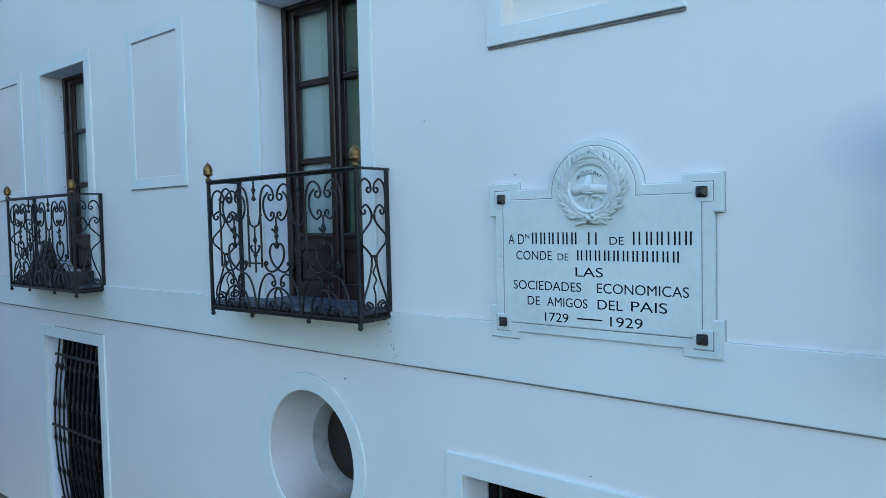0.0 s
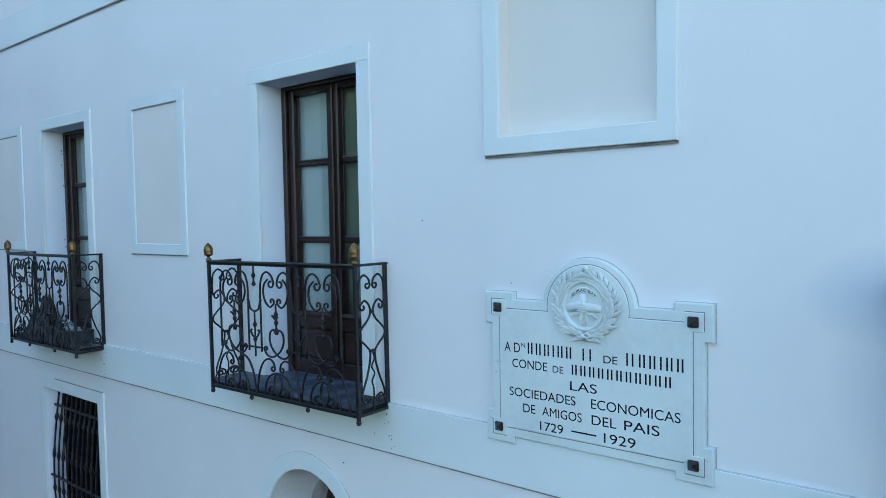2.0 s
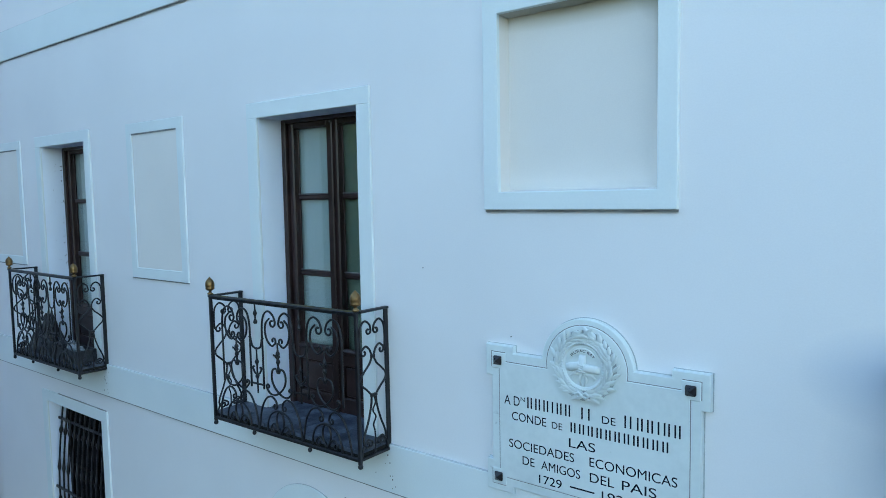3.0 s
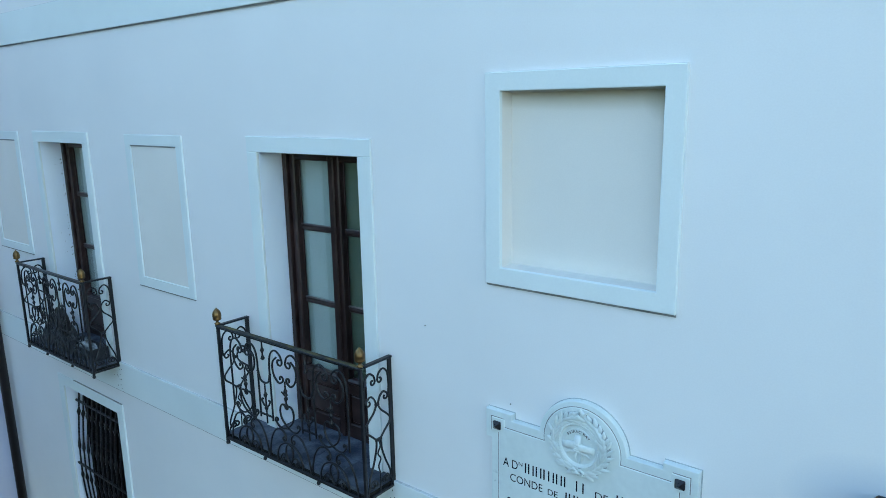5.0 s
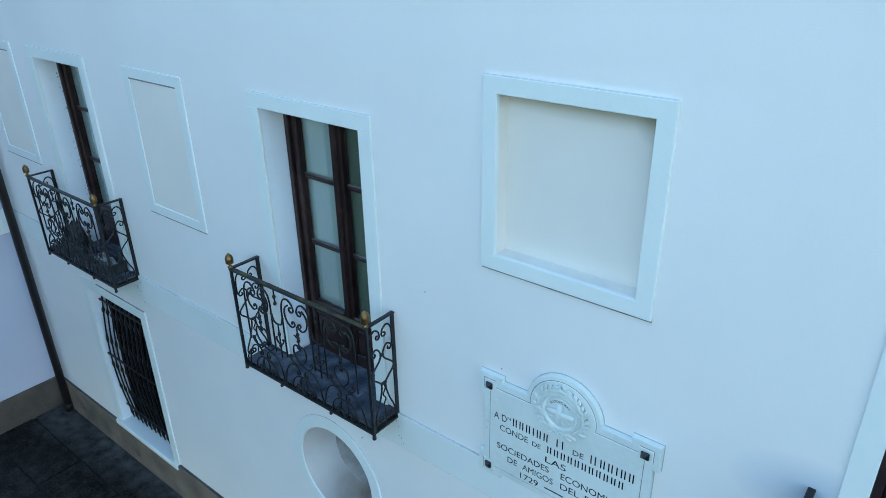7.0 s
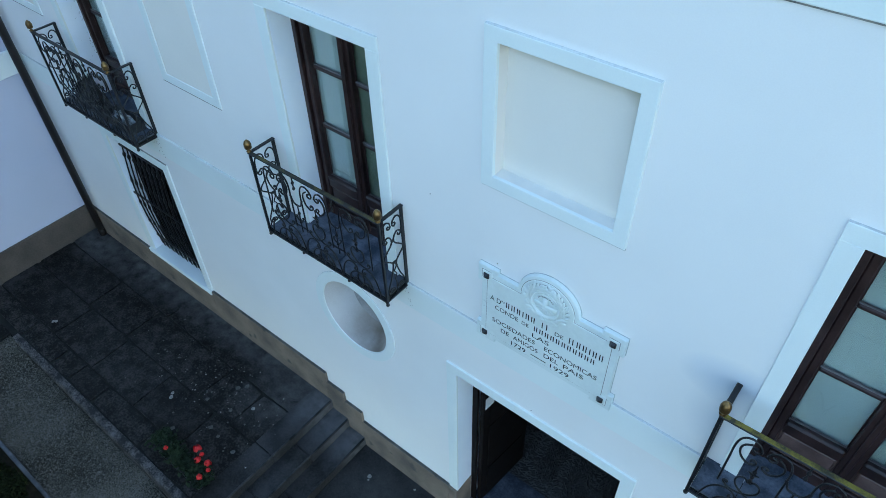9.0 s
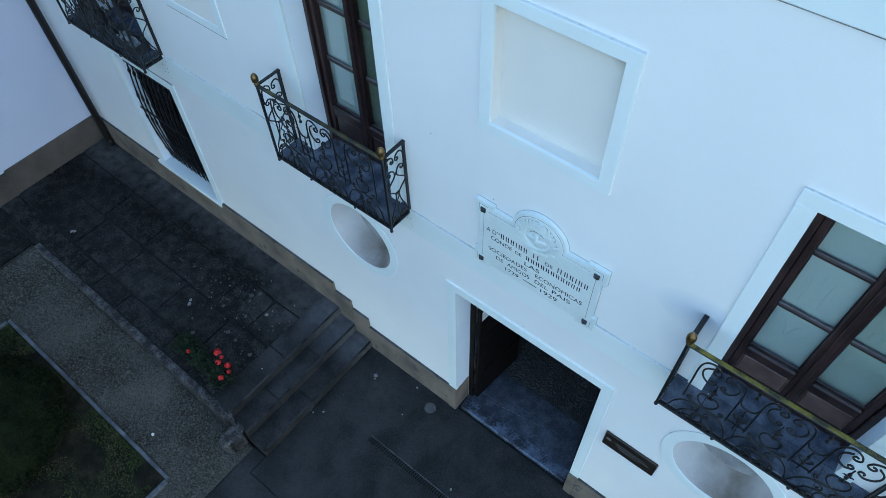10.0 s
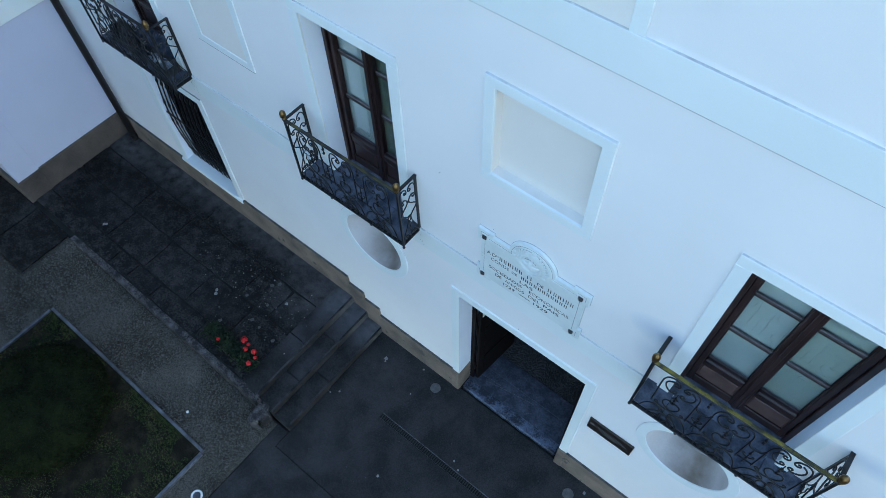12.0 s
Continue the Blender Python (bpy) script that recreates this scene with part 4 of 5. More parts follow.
medal = part("medallion", m, M_MARBLE, plaque, "round carved medallion")
bead = Mesh().lathe([(0.001, -0.006), (0.005, -0.004), (0.0065, 0), (0.005, 0.004), (0.001, 0.006)], 7).done("bead", M_MARBLE, True)
for i in range(52):
    a = 2 * math.pi * i / 52
    part("bead", bead, None, medal, at=pose(CX + 0.14 * math.cos(a), RY - 0.027, CZ + 0.14 * 1.06 * math.sin(a)))


def leaf_mesh(length, width, thick):
    mm = Mesh()
    secs = [(0.0, 0.15), (0.2, 0.75), (0.45, 1.0), (0.7, 0.75), (0.9, 0.3), (1.0, 0.03)]
    vs = []
    for t, w in secs:
        lift = -thick * (0.6 + 0.9 * math.sin(t * 2.6))
        vs += [(t * length, 0.004, -w * width / 2), (t * length, lift * 0.75, -w * width / 4), (t * length, lift * 0.55, 0), (t * length, lift * 0.75, w * width / 4), (t * length, 0.004, w * width / 2)]
    fs = [(k * 5 + i, k * 5 + i + 1, (k + 1) * 5 + i + 1, (k + 1) * 5 + i) for k in range(len(secs) - 1) for i in range(4)]
    return mm.add(vs, fs).done("leaf", M_MARBLE, True)


leaves = [leaf_mesh(0.07, 0.031, 0.019), leaf_mesh(0.058, 0.028, 0.016), leaf_mesh(0.078, 0.026, 0.021)]
# Grey ring paints in the shade of the crevices between the leaves.
ring = [(CX + q * math.cos(2 * math.pi * i / 48), RY + y, CZ + q * 1.04 * math.sin(2 * math.pi * i / 48)) for q, y in ((0.14, -0.003), (0.216, -0.003), (0.219, 0.004)) for i in range(48)]
ground = part("medallion_ground", Mesh().add(ring, [(k * 48 + i, k * 48 + (i + 1) % 48, (k + 1) * 48 + (i + 1) % 48, (k + 1) * 48 + i) for k in range(2) for i in range(48)]), M_MARBLE_SHADE, plaque, "grey ground between the carved leaves, painted as crevice shade")
wreath = part("wreath", Mesh().tube([(CX + 0.178 * math.cos(a), RY - 0.006, CZ + 0.185 * math.sin(a)) for a in [2 * math.pi * i / 48 for i in range(48)]], 0.012, 6, closed=True), M_MARBLE, plaque, "carved laurel wreath", smooth=True)
rng = random.Random(4)
for side in (-1, 1):
    for row, (rad, tilt) in enumerate(((0.170, -26), (0.178, 4), (0.188, 32))):
        for i in range(15):
            a = -88 + i * 12 + row * 4 + rng.uniform(-3, 3)
            ang = radians(a)
            x, z = CX + side * rad * math.cos(ang), CZ + rad * 1.03 * math.sin(ang)
            head = a + 90 + tilt * -1 + rng.uniform(-9, 9)
            head = 180 - head if side < 0 else head
            part("leaf", leaves[rng.randrange(3)], None, wreath, at=pose(x, RY - 0.008 - 0.004 * (row == 1) - rng.uniform(0, 0.005), z, 0, -head, 0))
m = Mesh()
for s in (-1, 1):
    m.tube([(CX, RY - 0.03, CZ - 0.185), (CX + s * 0.025, RY - 0.034, CZ - 0.165), (CX + s * 0.045, RY - 0.032, CZ - 0.18), (CX + s * 0.03, RY - 0.03, CZ - 0.2), (CX, RY - 0.03, CZ - 0.188)], 0.009, 6)
    m.tube([(CX, RY - 0.026, CZ - 0.19), (CX + s * 0.03, RY - 0.022, CZ - 0.21), (CX + s * 0.06, RY - 0.012, CZ - 0.212), (CX + s * 0.075, RY - 0.004, CZ - 0.205)], [0.009, 0.010, 0.009, 0.006], 6)
m.lathe([(0.002, -0.014), (0.013, -0.008), (0.015, 0), (0.013, 0.008), (0.002, 0.014)], 8, (CX, RY - 0.036, CZ - 0.186))
ribbon = part("ribbon", m, M_MARBLE, plaque, "carved ribbon bow", smooth=True)
m = Mesh()
m.tube([(CX - 0.112, RY - 0.012, CZ - 0.02), (CX - 0.085, RY - 0.02, CZ - 0.014), (CX - 0.05, RY - 0.028, CZ - 0.004), (CX - 0.02, RY - 0.034, CZ + 0.0), (CX + 0.012, RY - 0.03, CZ - 0.002)], [0.024, 0.027, 0.026, 0.031, 0.018], 10, flat=0.55)
m.tube([(CX + 0.112, RY - 0.012, CZ - 0.016), (CX + 0.085, RY - 0.02, CZ - 0.012), (CX + 0.05, RY - 0.028, CZ - 0.008), (CX + 0.02, RY - 0.034, CZ - 0.006), (CX - 0.012, RY - 0.03, CZ - 0.008)], [0.023, 0.026, 0.026, 0.031, 0.018], 10, flat=0.55)
m.tube([(CX - 0.004, RY - 0.014, CZ + 0.07), (CX - 0.002, RY - 0.024, CZ + 0.048), (CX, RY - 0.034, CZ + 0.02), (CX, RY - 0.036, CZ + 0.002)], [0.022, 0.026, 0.028, 0.022], 10, flat=0.55)
for q in range(4):
    z = CZ + 0.012 - q * 0.014
    m.tube([(CX - 0.03, RY - 0.04, z + 0.004), (CX - 0.008, RY - 0.046, z), (CX + 0.018, RY - 0.042, z - 0.003), (CX + 0.034, RY - 0.034, z - 0.004)], [0.006, 0.0075, 0.007, 0.005], 6)
for q in range(3):
    x = CX - 0.018 + q * 0.014
    m.tube([(x, RY - 0.038, CZ + 0.03), (x + 0.002, RY - 0.047, CZ + 0.014), (x + 0.002, RY - 0.044, CZ + 0.0)], [0.006, 0.007, 0.005], 6)
for s in (-1, 1):
    m.tube([(CX + s * 0.012, RY - 0.02, CZ - 0.034), (CX + s * 0.03, RY - 0.024, CZ - 0.052), (CX + s * 0.058, RY - 0.022, CZ - 0.05), (CX + s * 0.082, RY - 0.02, CZ - 0.07), (CX + s * 0.07, RY - 0.018, CZ - 0.085)], [0.009, 0.011, 0.011, 0.009, 0.004], 7, flat=0.6)
    m.tube([(CX + s * 0.012, RY - 0.018, CZ - 0.045), (CX + s * 0.024, RY - 0.022, CZ - 0.085), (CX + s * 0.010, RY - 0.02, CZ - 0.125)], [0.008, 0.010, 0.005], 7, flat=0.6)
part("relief", m, M_MARBLE, medal, "worn carved emblem relief", smooth=True)
# scroll band with the motto
pts = [(CX + 0.095 * math.cos(radians(a)) * 1.02, CZ + 0.012 + 0.088 * math.sin(radians(a))) for a in range(152, 20, -8)]
m = Mesh()
for i in range(len(pts) - 1):
    (xa, za), (xb, zb) = pts[i], pts[i + 1]
    m.add([(xa, RY - 0.022, za - 0.013), (xb, RY - 0.022, zb - 0.013), (xb, RY - 0.022, zb + 0.013), (xa, RY - 0.022, za + 0.013), (xa, RY - 0.01, za + 0.016), (xb, RY - 0.01, zb + 0.016),
           (xa, RY - 0.01, za - 0.016), (xb, RY - 0.01, zb - 0.016)], [(0, 1, 2, 3), (3, 2, 5, 4), (1, 0, 6, 7)])
part("scroll_band", m, M_MARBLE, medal, "carved motto scroll")
word = lettering("IRURAC BAT", PX - 0.5, PX + 0.5, PZ, 1.0, owner=medal, name="motto")
for v in word.data.vertices:
    t, h = v.co.x + 0.5, v.co.z
    a = radians(146 - 112 * t)
    rr = 0.09 + (h - 0.5) * 0.019
    v.co = (CX + 1.04 * rr * math.cos(a), RY - 0.0235 + (v.co.y + 0.0485) * 0.2, CZ + 0.012 + 0.96 * rr * math.sin(a))

shrink = Matrix.Translation((CX, RY, CZ)) @ Matrix.Diagonal((0.9, 0.85, 0.9, 1)) @ Matrix.Translation((-CX, -RY, -CZ))
for o in (medal, wreath, ribbon, ground):
    o.matrix_basis = shrink
plaque.matrix_basis = Matrix.LocRotScale(Vector((0.567, 0, 4.355)), None, Vector((0.988, 1, 0.9755)))

# ---- barred window ----
win = thing("window_1", ((LOWWIN[0] + LOWWIN[1]) / 2, 0.0, LOWWIN[2]), "dark casement window behind an iron grille", "window", kind="structure")
w, h = (LOWWIN[1] - LOWWIN[0]) / 2, LOWWIN[3] - LOWWIN[2]
for b in ((-w, -w + 0.07, 0, h), (w - 0.07, w, 0, h), (-0.05, 0.05, 0.06, h - 0.07), (-w + 0.07, w - 0.07, 0, 0.08), (-w + 0.07, w - 0.07, h - 0.07, h)):
    part("window_frame", Mesh().box(b[0], b[1], 0.20, 0.27, b[2], b[3], 0.006), M_DOOR, win)
for a, b in ((-w + 0.07, -0.05), (0.05, w - 0.07)):
    # Black sheet added for the darkness behind the grille.
    part("shutter", Mesh().box(a, b, 0.235, 0.25, 0.08, h - 0.07), M_VOID, win, "black sheet standing in for the unlit room")
    for z in (0.72, 1.4):
        part("glazing_bar", Mesh().box(a, b, 0.215, 0.234, z - 0.018, z + 0.018, 0.004), M_DOOR, win)
grille = thing("window_grille", ((LOWWIN[0] + LOWWIN[1]) / 2, 0.0, LOWWIN[2]), "bowed black iron grille of knopped bars", "window grille")


def belly(t):
    """How far behind the wall face the bars stand, from foot (0) to head (1)."""
    return 0.128 - 0.098 * math.sin(math.pi * min(max(t, 0), 1)) ** 1.1


NB = 44
bar_pts = [(0, belly(i / NB), 0.03 + (h - 0.05) * i / NB) for i in range(NB + 1)]
bar_r = [0.0105 + sum(0.0155 * math.exp(-((p[2] - kz) / 0.018) ** 2) for kz in (0.14, 0.20, 0.62, 1.02, 1.42, 1.50, 1.88)) for p in bar_pts]
bar_mesh = Mesh().tube(bar_pts, bar_r, 6).done("bar", M_IRON, True)
for i in range(11):
    part("bar", bar_mesh, None, grille, at=pose(-w + 0.09 + (2 * w - 0.18) * i / 10, 0, 0))
for t in (0.10, 0.52, 0.90):
    z = 0.03 + (h - 0.05) * t
    part("cross_bar", Mesh().box(-w, w, belly(t) - 0.006, belly(t) + 0.016, z - 0.014, z + 0.014, 0.003), M_IRON, grille)

def rough_block(x0, x1, y0, y1, z0, z1, step, amp, seed):
    """A weathered stone: its top and outer face are uneven, its edges worn round."""
    nx, ny = max(int((x1 - x0) / step), 3), max(int((y1 - y0) / step), 4)
    mm, vs = Mesh(), []
    for i in range(nx + 1):
        for j in range(ny + 4):
            x = x0 + (x1 - x0) * i / nx
            v = max(j - 3, 0) / ny
            y, z = y0 + (y1 - y0) * v, z1
            if j < 3:
                z = z0 + (z1 - z0) * (0, 0.55, 0.9)[j]
            k = Vector((x * 9, y * 9 + z * 5, seed))
            worn = -0.03 * max(0, 1 - v * 6) if j >= 3 else 0
            end = -0.02 * (i in (0, nx))
            vs.append((x, y + amp * 1.6 * noise.noise(k * 0.7) * (j <= 4), z + (amp * noise.noise(k) + worn + end) * (j >= 3)))
    n = ny + 4
    return mm.add(vs, [(i * n + j, (i + 1) * n + j, (i + 1) * n + j + 1, i * n + j + 1) for i in range(nx) for j in range(n - 1)])


# ---- entrance passage ----
structure("floor", Mesh().box(ENT[0] - 1.2, ENT[1] + 1.2, 0.30, 3.6, LOW - 0.15, LOW - 0.012), M_HALLBED, "bedding of the passage floor", "floor")
hall = structure("floor_slabs", Mesh().box(ENT[0], ENT[1], 0.02, 0.30, LOW - 0.15, LOW - 0.014), M_JOINT, "stone slabbed and pebbled passage floor", "floor")
for x0, x1, y0, y1 in ((ENT[0], ENT[1], 0.2115, 0.56), (-1.1, 2.3, 0.5605, 0.88)):
    part("slab", Mesh().box(x0 + 0.001, x1 - 0.001, y0, y1 - 0.001, LOW - 0.03, LOW, 0.004), M_HALLFLOOR, hall)
for x0, y0, x1, y1 in ((-0.05, 0.36, 0.75, 0.50), (-0.2, 0.40, 0.15, 0.43), (0.72, 0.28, 0.80, 0.36)):
    part("scratch", Mesh().tube([(x0, y0, LOW + 0.001), ((x0 + x1) / 2, (y0 + y1) / 2 + 0.006, LOW + 0.001), (x1, y1, LOW + 0.001)], 0.0017, 5), M_WHITEISH, hall, "pale scratch across the stone")
cob = Mesh()
rng = random.Random(9)
for i in range(9000):
    x, y = rng.uniform(-1.0, 2.3), rng.uniform(0.88, 2.9)
    r = rng.uniform(0.018, 0.034)
    a = 3.0 * noise.noise(Vector((x * 2.2, y * 2.2, 5))) + rng.uniform(-0.35, 0.35)
    k = 6
    vs = [(x + r * math.cos(a) * math.cos(2 * math.pi * j / k) - 0.36 * r * math.sin(a) * math.sin(2 * math.pi * j / k), y + r * math.sin(a) * math.cos(2 * math.pi * j / k) + 0.36 * r * math.cos(a) * math.sin(2 * math.pi * j / k), LOW - 0.011) for j in range(k)]
    cob.add(vs + [(x, y, LOW + 0.001)], [(j, (j + 1) % k, k) for j in range(k)])
thing("pebble_floor", cob, "dark river pebbles set in the passage floor", "pebbles", kind="stuff", material=M_COBBLE)
for x in (ENT[0] - 0.95, ENT[1] + 0.95):
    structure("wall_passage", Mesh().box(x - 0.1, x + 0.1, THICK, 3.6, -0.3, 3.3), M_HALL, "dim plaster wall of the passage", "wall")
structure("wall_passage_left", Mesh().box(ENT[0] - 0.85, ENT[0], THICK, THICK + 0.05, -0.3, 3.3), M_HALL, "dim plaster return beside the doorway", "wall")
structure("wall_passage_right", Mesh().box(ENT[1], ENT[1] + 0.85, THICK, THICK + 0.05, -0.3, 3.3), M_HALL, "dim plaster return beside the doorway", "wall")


for x0, x1 in ((ENT[0], ENT[0] + 0.07), (ENT[1] - 0.07, ENT[1])):
    structure("trim_door_jamb", Mesh().box(x0, x1, 0.262, 0.297, LOW, ENT[2], 0.006), M_DOOR, "dark wooden door jamb of the entrance", "door frame")


def door_leaf(name, hinge, turn, s, label):
    th = thing(name, (hinge, 0.30, LOW), label, "door", group="entrance doors", kind="structure")
    th.rotation_euler = (0, 0, radians(turn))
    W, H = 0.88, 3.08
    part("leaf", Mesh().box(min(0, s * W), max(0, s * W), -0.03, 0.03, 0.01, H, 0.006), M_DOOR, th, "dark wooden door leaf")
    for z0, z1 in ((0.12, 0.75), (0.85, 1.75), (1.85, 2.95)):
        for y in (-0.045, 0.03):
            part("panel", Mesh().box(min(s * 0.1, s * (W - 0.1)), max(s * 0.1, s * (W - 0.1)), y, y + 0.015, z0, z1, 0.012), M_DOOR, th)
    return th


door_leaf("door_4", ENT[0] + 0.11, 84, 1, "dark wooden entrance door leaf standing open")
door_leaf("door_5", ENT[1] - 0.06, -84, -1, "dark wooden entrance door leaf standing open")
# White sheet added in place of a passing reflection on the door.
leaf_glint = thing("notice", (ENT[0] + 0.11, 0.30, LOW), "pale sheet added on the door leaf in place of a reflection", "notice")
leaf_glint.rotation_euler = (0, 0, radians(84))
part("sheet", Mesh().box(0.005, 0.15, -0.0490, -0.0465, 2.22, 2.42), M_LAMP, leaf_glint)
sill = structure("threshold", rough_block(ENT[0] + 0.02, ENT[1] - 0.03, 0.02, 0.21, LOW - 0.1, LOW + 0.008, 0.03, 0.006, 5), M_THRESH, "worn bluish stone threshold", "threshold")

# small sign beside the entrance
sg = thing("wall_sign", (2.013, 0, 2.075), "small dark metal sign screwed to the wall", "sign")
part("board", Mesh().box(-0.309, 0.309, -0.026, 0.0, -0.155, 0.155, 0.006), M_SIGN, sg)
part("symbol", Mesh().lathe([(0.001, -0.004), (0.03, -0.004), (0.03, 0.0), (0.001, 0.0)], 12).box(-0.02, 0.02, -0.02, 0.02, -0.006, 0.0), M_WHITEISH, sg, "pale round mark", at=pose(-0.25, -0.027, 0.03, 90))
for z, a, b in ((0.03, -0.17, 0.2), (-0.01, -0.15, 0.24), (-0.05, -0.12, 0.12)):
    part("line_bar", Mesh().box(a, b, -0.0285, -0.0262, z, z + 0.014), M_STAIN, sg, "faint illegible line")

# downpipe in the corner
pipe = thing("downpipe", (-8.34, -0.10, TERR), "dark brown metal downpipe in the corner", "downpipe")
part("pipe", Mesh().tube([(0, 0, 0.10), (0, 0, 10.0)], 0.058, 14), M_PIPE, pipe, smooth=True)
part("shoe", Mesh().lathe([(0.064, 0), (0.064, 0.09), (0.062, 0.12), (0.0585, 0.13)], 14), M_PIPE, pipe, "thicker pipe foot", smooth=True)
for z in (7.6,):
    part("bracket", Mesh().box(-0.07, 0.07, -0.07, 0.07, z - 0.018, z + 0.018, 0.02).box(-0.012, 0.012, 0.05, 0.1, z - 0.012, z + 0.012), M_PIPE, pipe)

# crumpled sheeting, a crate and a pale bag on the far balcony
def crumpled(w, d, hh, seed):
    mm, vs = Mesh(), []
    nx, ny = 30, 12
    for i in range(nx):
        for j in range(ny):
            u, v = i / (nx - 1), j / (ny - 1)
            edge = math.sin(math.pi * u) ** 0.5 * math.sin(math.pi * v) ** 0.5
            p = Vector((u * 7, v * 4, seed))
            z = edge * hh * (0.62 + 0.5 * noise.noise(p) + 0.4 * noise.noise(p * 2.7) + 0.25 * math.exp(-((u - 0.6) / 0.2) ** 2))
            vs.append(((u - 0.5) * w + 0.03 * noise.noise(p * 3), (v - 0.5) * d, max(z, 0.0)))
    return mm.add(vs, [(i * ny + j, (i + 1) * ny + j, (i + 1) * ny + j + 1, i * ny + j + 1) for i in range(nx - 1) for j in range(ny - 1)])


sheet = thing("sheeting", crumpled(0.72, 0.21, 0.46, 0.3), "crumpled dark plastic sheeting on the balcony floor", "sheeting", material=M_PLASTIC)
sheet.location = (-6.11, -0.14, FLOOR2 + 0.033)
crate = thing("crate", (-5.45, -0.145, FLOOR2 + 0.031), "low dark open crate on the balcony floor", "crate")
part("base", Mesh().box(-0.27, 0.27, -0.10, 0.10, 0.0, 0.012), M_PLASTIC, crate)
for x0, x1, y0, y1 in ((-0.27, 0.27, -0.105, -0.0905), (-0.27, 0.27, 0.0905, 0.105), (-0.285, -0.2705, -0.105, 0.105), (0.2705, 0.285, -0.105, 0.105)):
    part("side", Mesh().box(x0, x1, y0, y1, 0.0, 0.14, 0.004), M_PLASTIC, crate)
bag = thing("plastic_bag", crumpled(0.40, 0.17, 0.21, 4.1), "pale crumpled plastic bag lying in the crate", "bag", material=M_BAG)
bag.location = (-5.47, -0.145, FLOOR2 + 0.043)

# ---- ground ----
structure("ground", Mesh().add([(-400, -400, LOW - 0.12), (400, -400, LOW - 0.12), (400, 400, LOW - 0.12), (-400, 400, LOW - 0.12)], [(0, 1, 2, 3)]), M_SOIL, "dark garden ground reaching the horizon", "ground")
structure("pavement_bed", Mesh().box(-2.28, 9.0, -9.0, 0.02, LOW - 0.11, LOW - 0.018), M_JOINT, "bedding under the lower paving", "pavement")
structure("terrace_bed", Mesh().box(-8.7, -2.62, -2.28, 0.02, -0.2, TERR - 0.02).box(-12.5, -7.42, -3.23, -2.28, -0.2, TERR - 0.02), M_JOINT, "bedding under the raised terrace", "terrace")
terrace = structure("terrace", Mesh().box(-8.6, -2.7, -0.34, -0.012, TERR - 0.03, TERR - 0.006), M_SLAB, "raised terrace of dark weathered flagstones", "terrace")
rng = random.Random(21)


def worn_slab(x0, x1, y0, y1, z0, z1, wear, c=0.008):
    """A flagstone whose edges run a little crooked, chipped at the corners."""
    out = []
    for (xa, ya), (xb, yb) in (((x0, y0), (x1, y0)), ((x1, y0), (x1, y1)), ((x1, y1), (x0, y1)), ((x0, y1), (x0, y0))):
        n = max(int(math.hypot(xb - xa, yb - ya) / 0.16), 2)
        out += [(xa + (xb - xa) * i / n, ya + (yb - ya) * i / n, i == 0) for i in range(n)]
    cx, cy, vs = (x0 + x1) / 2, (y0 + y1) / 2, []
    ring = []
    for x, y, corner in out:
        s = wear * (rng.uniform(0, 2.6) if corner else rng.uniform(0, 1.0))
        ring.append((x + (s if x < cx else -s), y + (s if y < cy else -s)))
    n = len(ring)
    vs = [(x, y, z0) for x, y in ring] + [(x, y, z1 - c) for x, y in ring]
    vs += [(x + (c if x < cx else -c), y + (c if y < cy else -c), z1) for x, y in ring]
    return Mesh().add(vs, [tuple(range(2 * n, 3 * n))] + [(k * n + i, k * n + (i + 1) % n, (k + 1) * n + (i + 1) % n, (k + 1) * n + i) for k in range(2) for i in range(n)])


def flags(rows, owner, z, thick, material, name, gap=0.009, lift=0.003, wear=0.0):
    for y0, y1, cuts in rows:
        for a, b in zip(cuts, cuts[1:]):
            dz = rng.uniform(-lift, lift)
            part(name, worn_slab(a + gap * rng.uniform(0.3, 0.8), b - gap * rng.uniform(0.3, 0.8), y1 + gap * rng.uniform(0.3, 0.7), y0 - gap * rng.uniform(0.3, 0.7), z - thick, z + dz, wear, 0.008 if wear else 0.0008), material, owner)


flags([(-0.02, -0.56, (-8.64, -5.77, -2.66)), (-0.56, -1.19, (-8.64, -7.0, -5.95, -4.14, -3.45, -2.66)),
       (-1.19, -1.855, (-8.64, -6.885, -5.85, -4.77, -3.735, -2.66)), (-1.855, -2.195, (-8.64, -7.3, -6.4, -5.93, -5.31, -4.16, -3.2, -2.66))], terrace, TERR, 0.05, M_SLAB, "flagstone", gap=0.009, lift=0.005, wear=0.014)
flags([(-2.26, -3.24, (-12.5, -11.0, -9.6, -8.40, -7.42))], terrace, TERR, 0.05, M_SLAB, "flagstone", gap=0.012, wear=0.014)
# steps down to the lower paving
STEPS = ((-2.95, -2.60, TERR), (-2.63, -2.305, 0.28), (-2.33, -2.005, 0.085))
steps = structure("stairs", Mesh().box(-2.64, -2.02, -2.24, 0.004, LOW - 0.1, 0.03), M_JOINT, "three worn stone steps beside the wall", "stairs")
for k, (x0, x1, z) in enumerate(STEPS):
    cuts = [(-0.03, -1.15, -2.25), (-0.03, -0.78, -1.62, -2.25), (-0.03, -1.3, -2.25)][k]
    for a, b in zip(cuts, cuts[1:]):
        part("tread", Mesh().box(x0, x1 + rng.uniform(-0.006, 0.006), b + 0.0015, a - 0.0015, z - 0.193, z + rng.uniform(0.001, 0.006), 0.014), M_TREAD, steps)
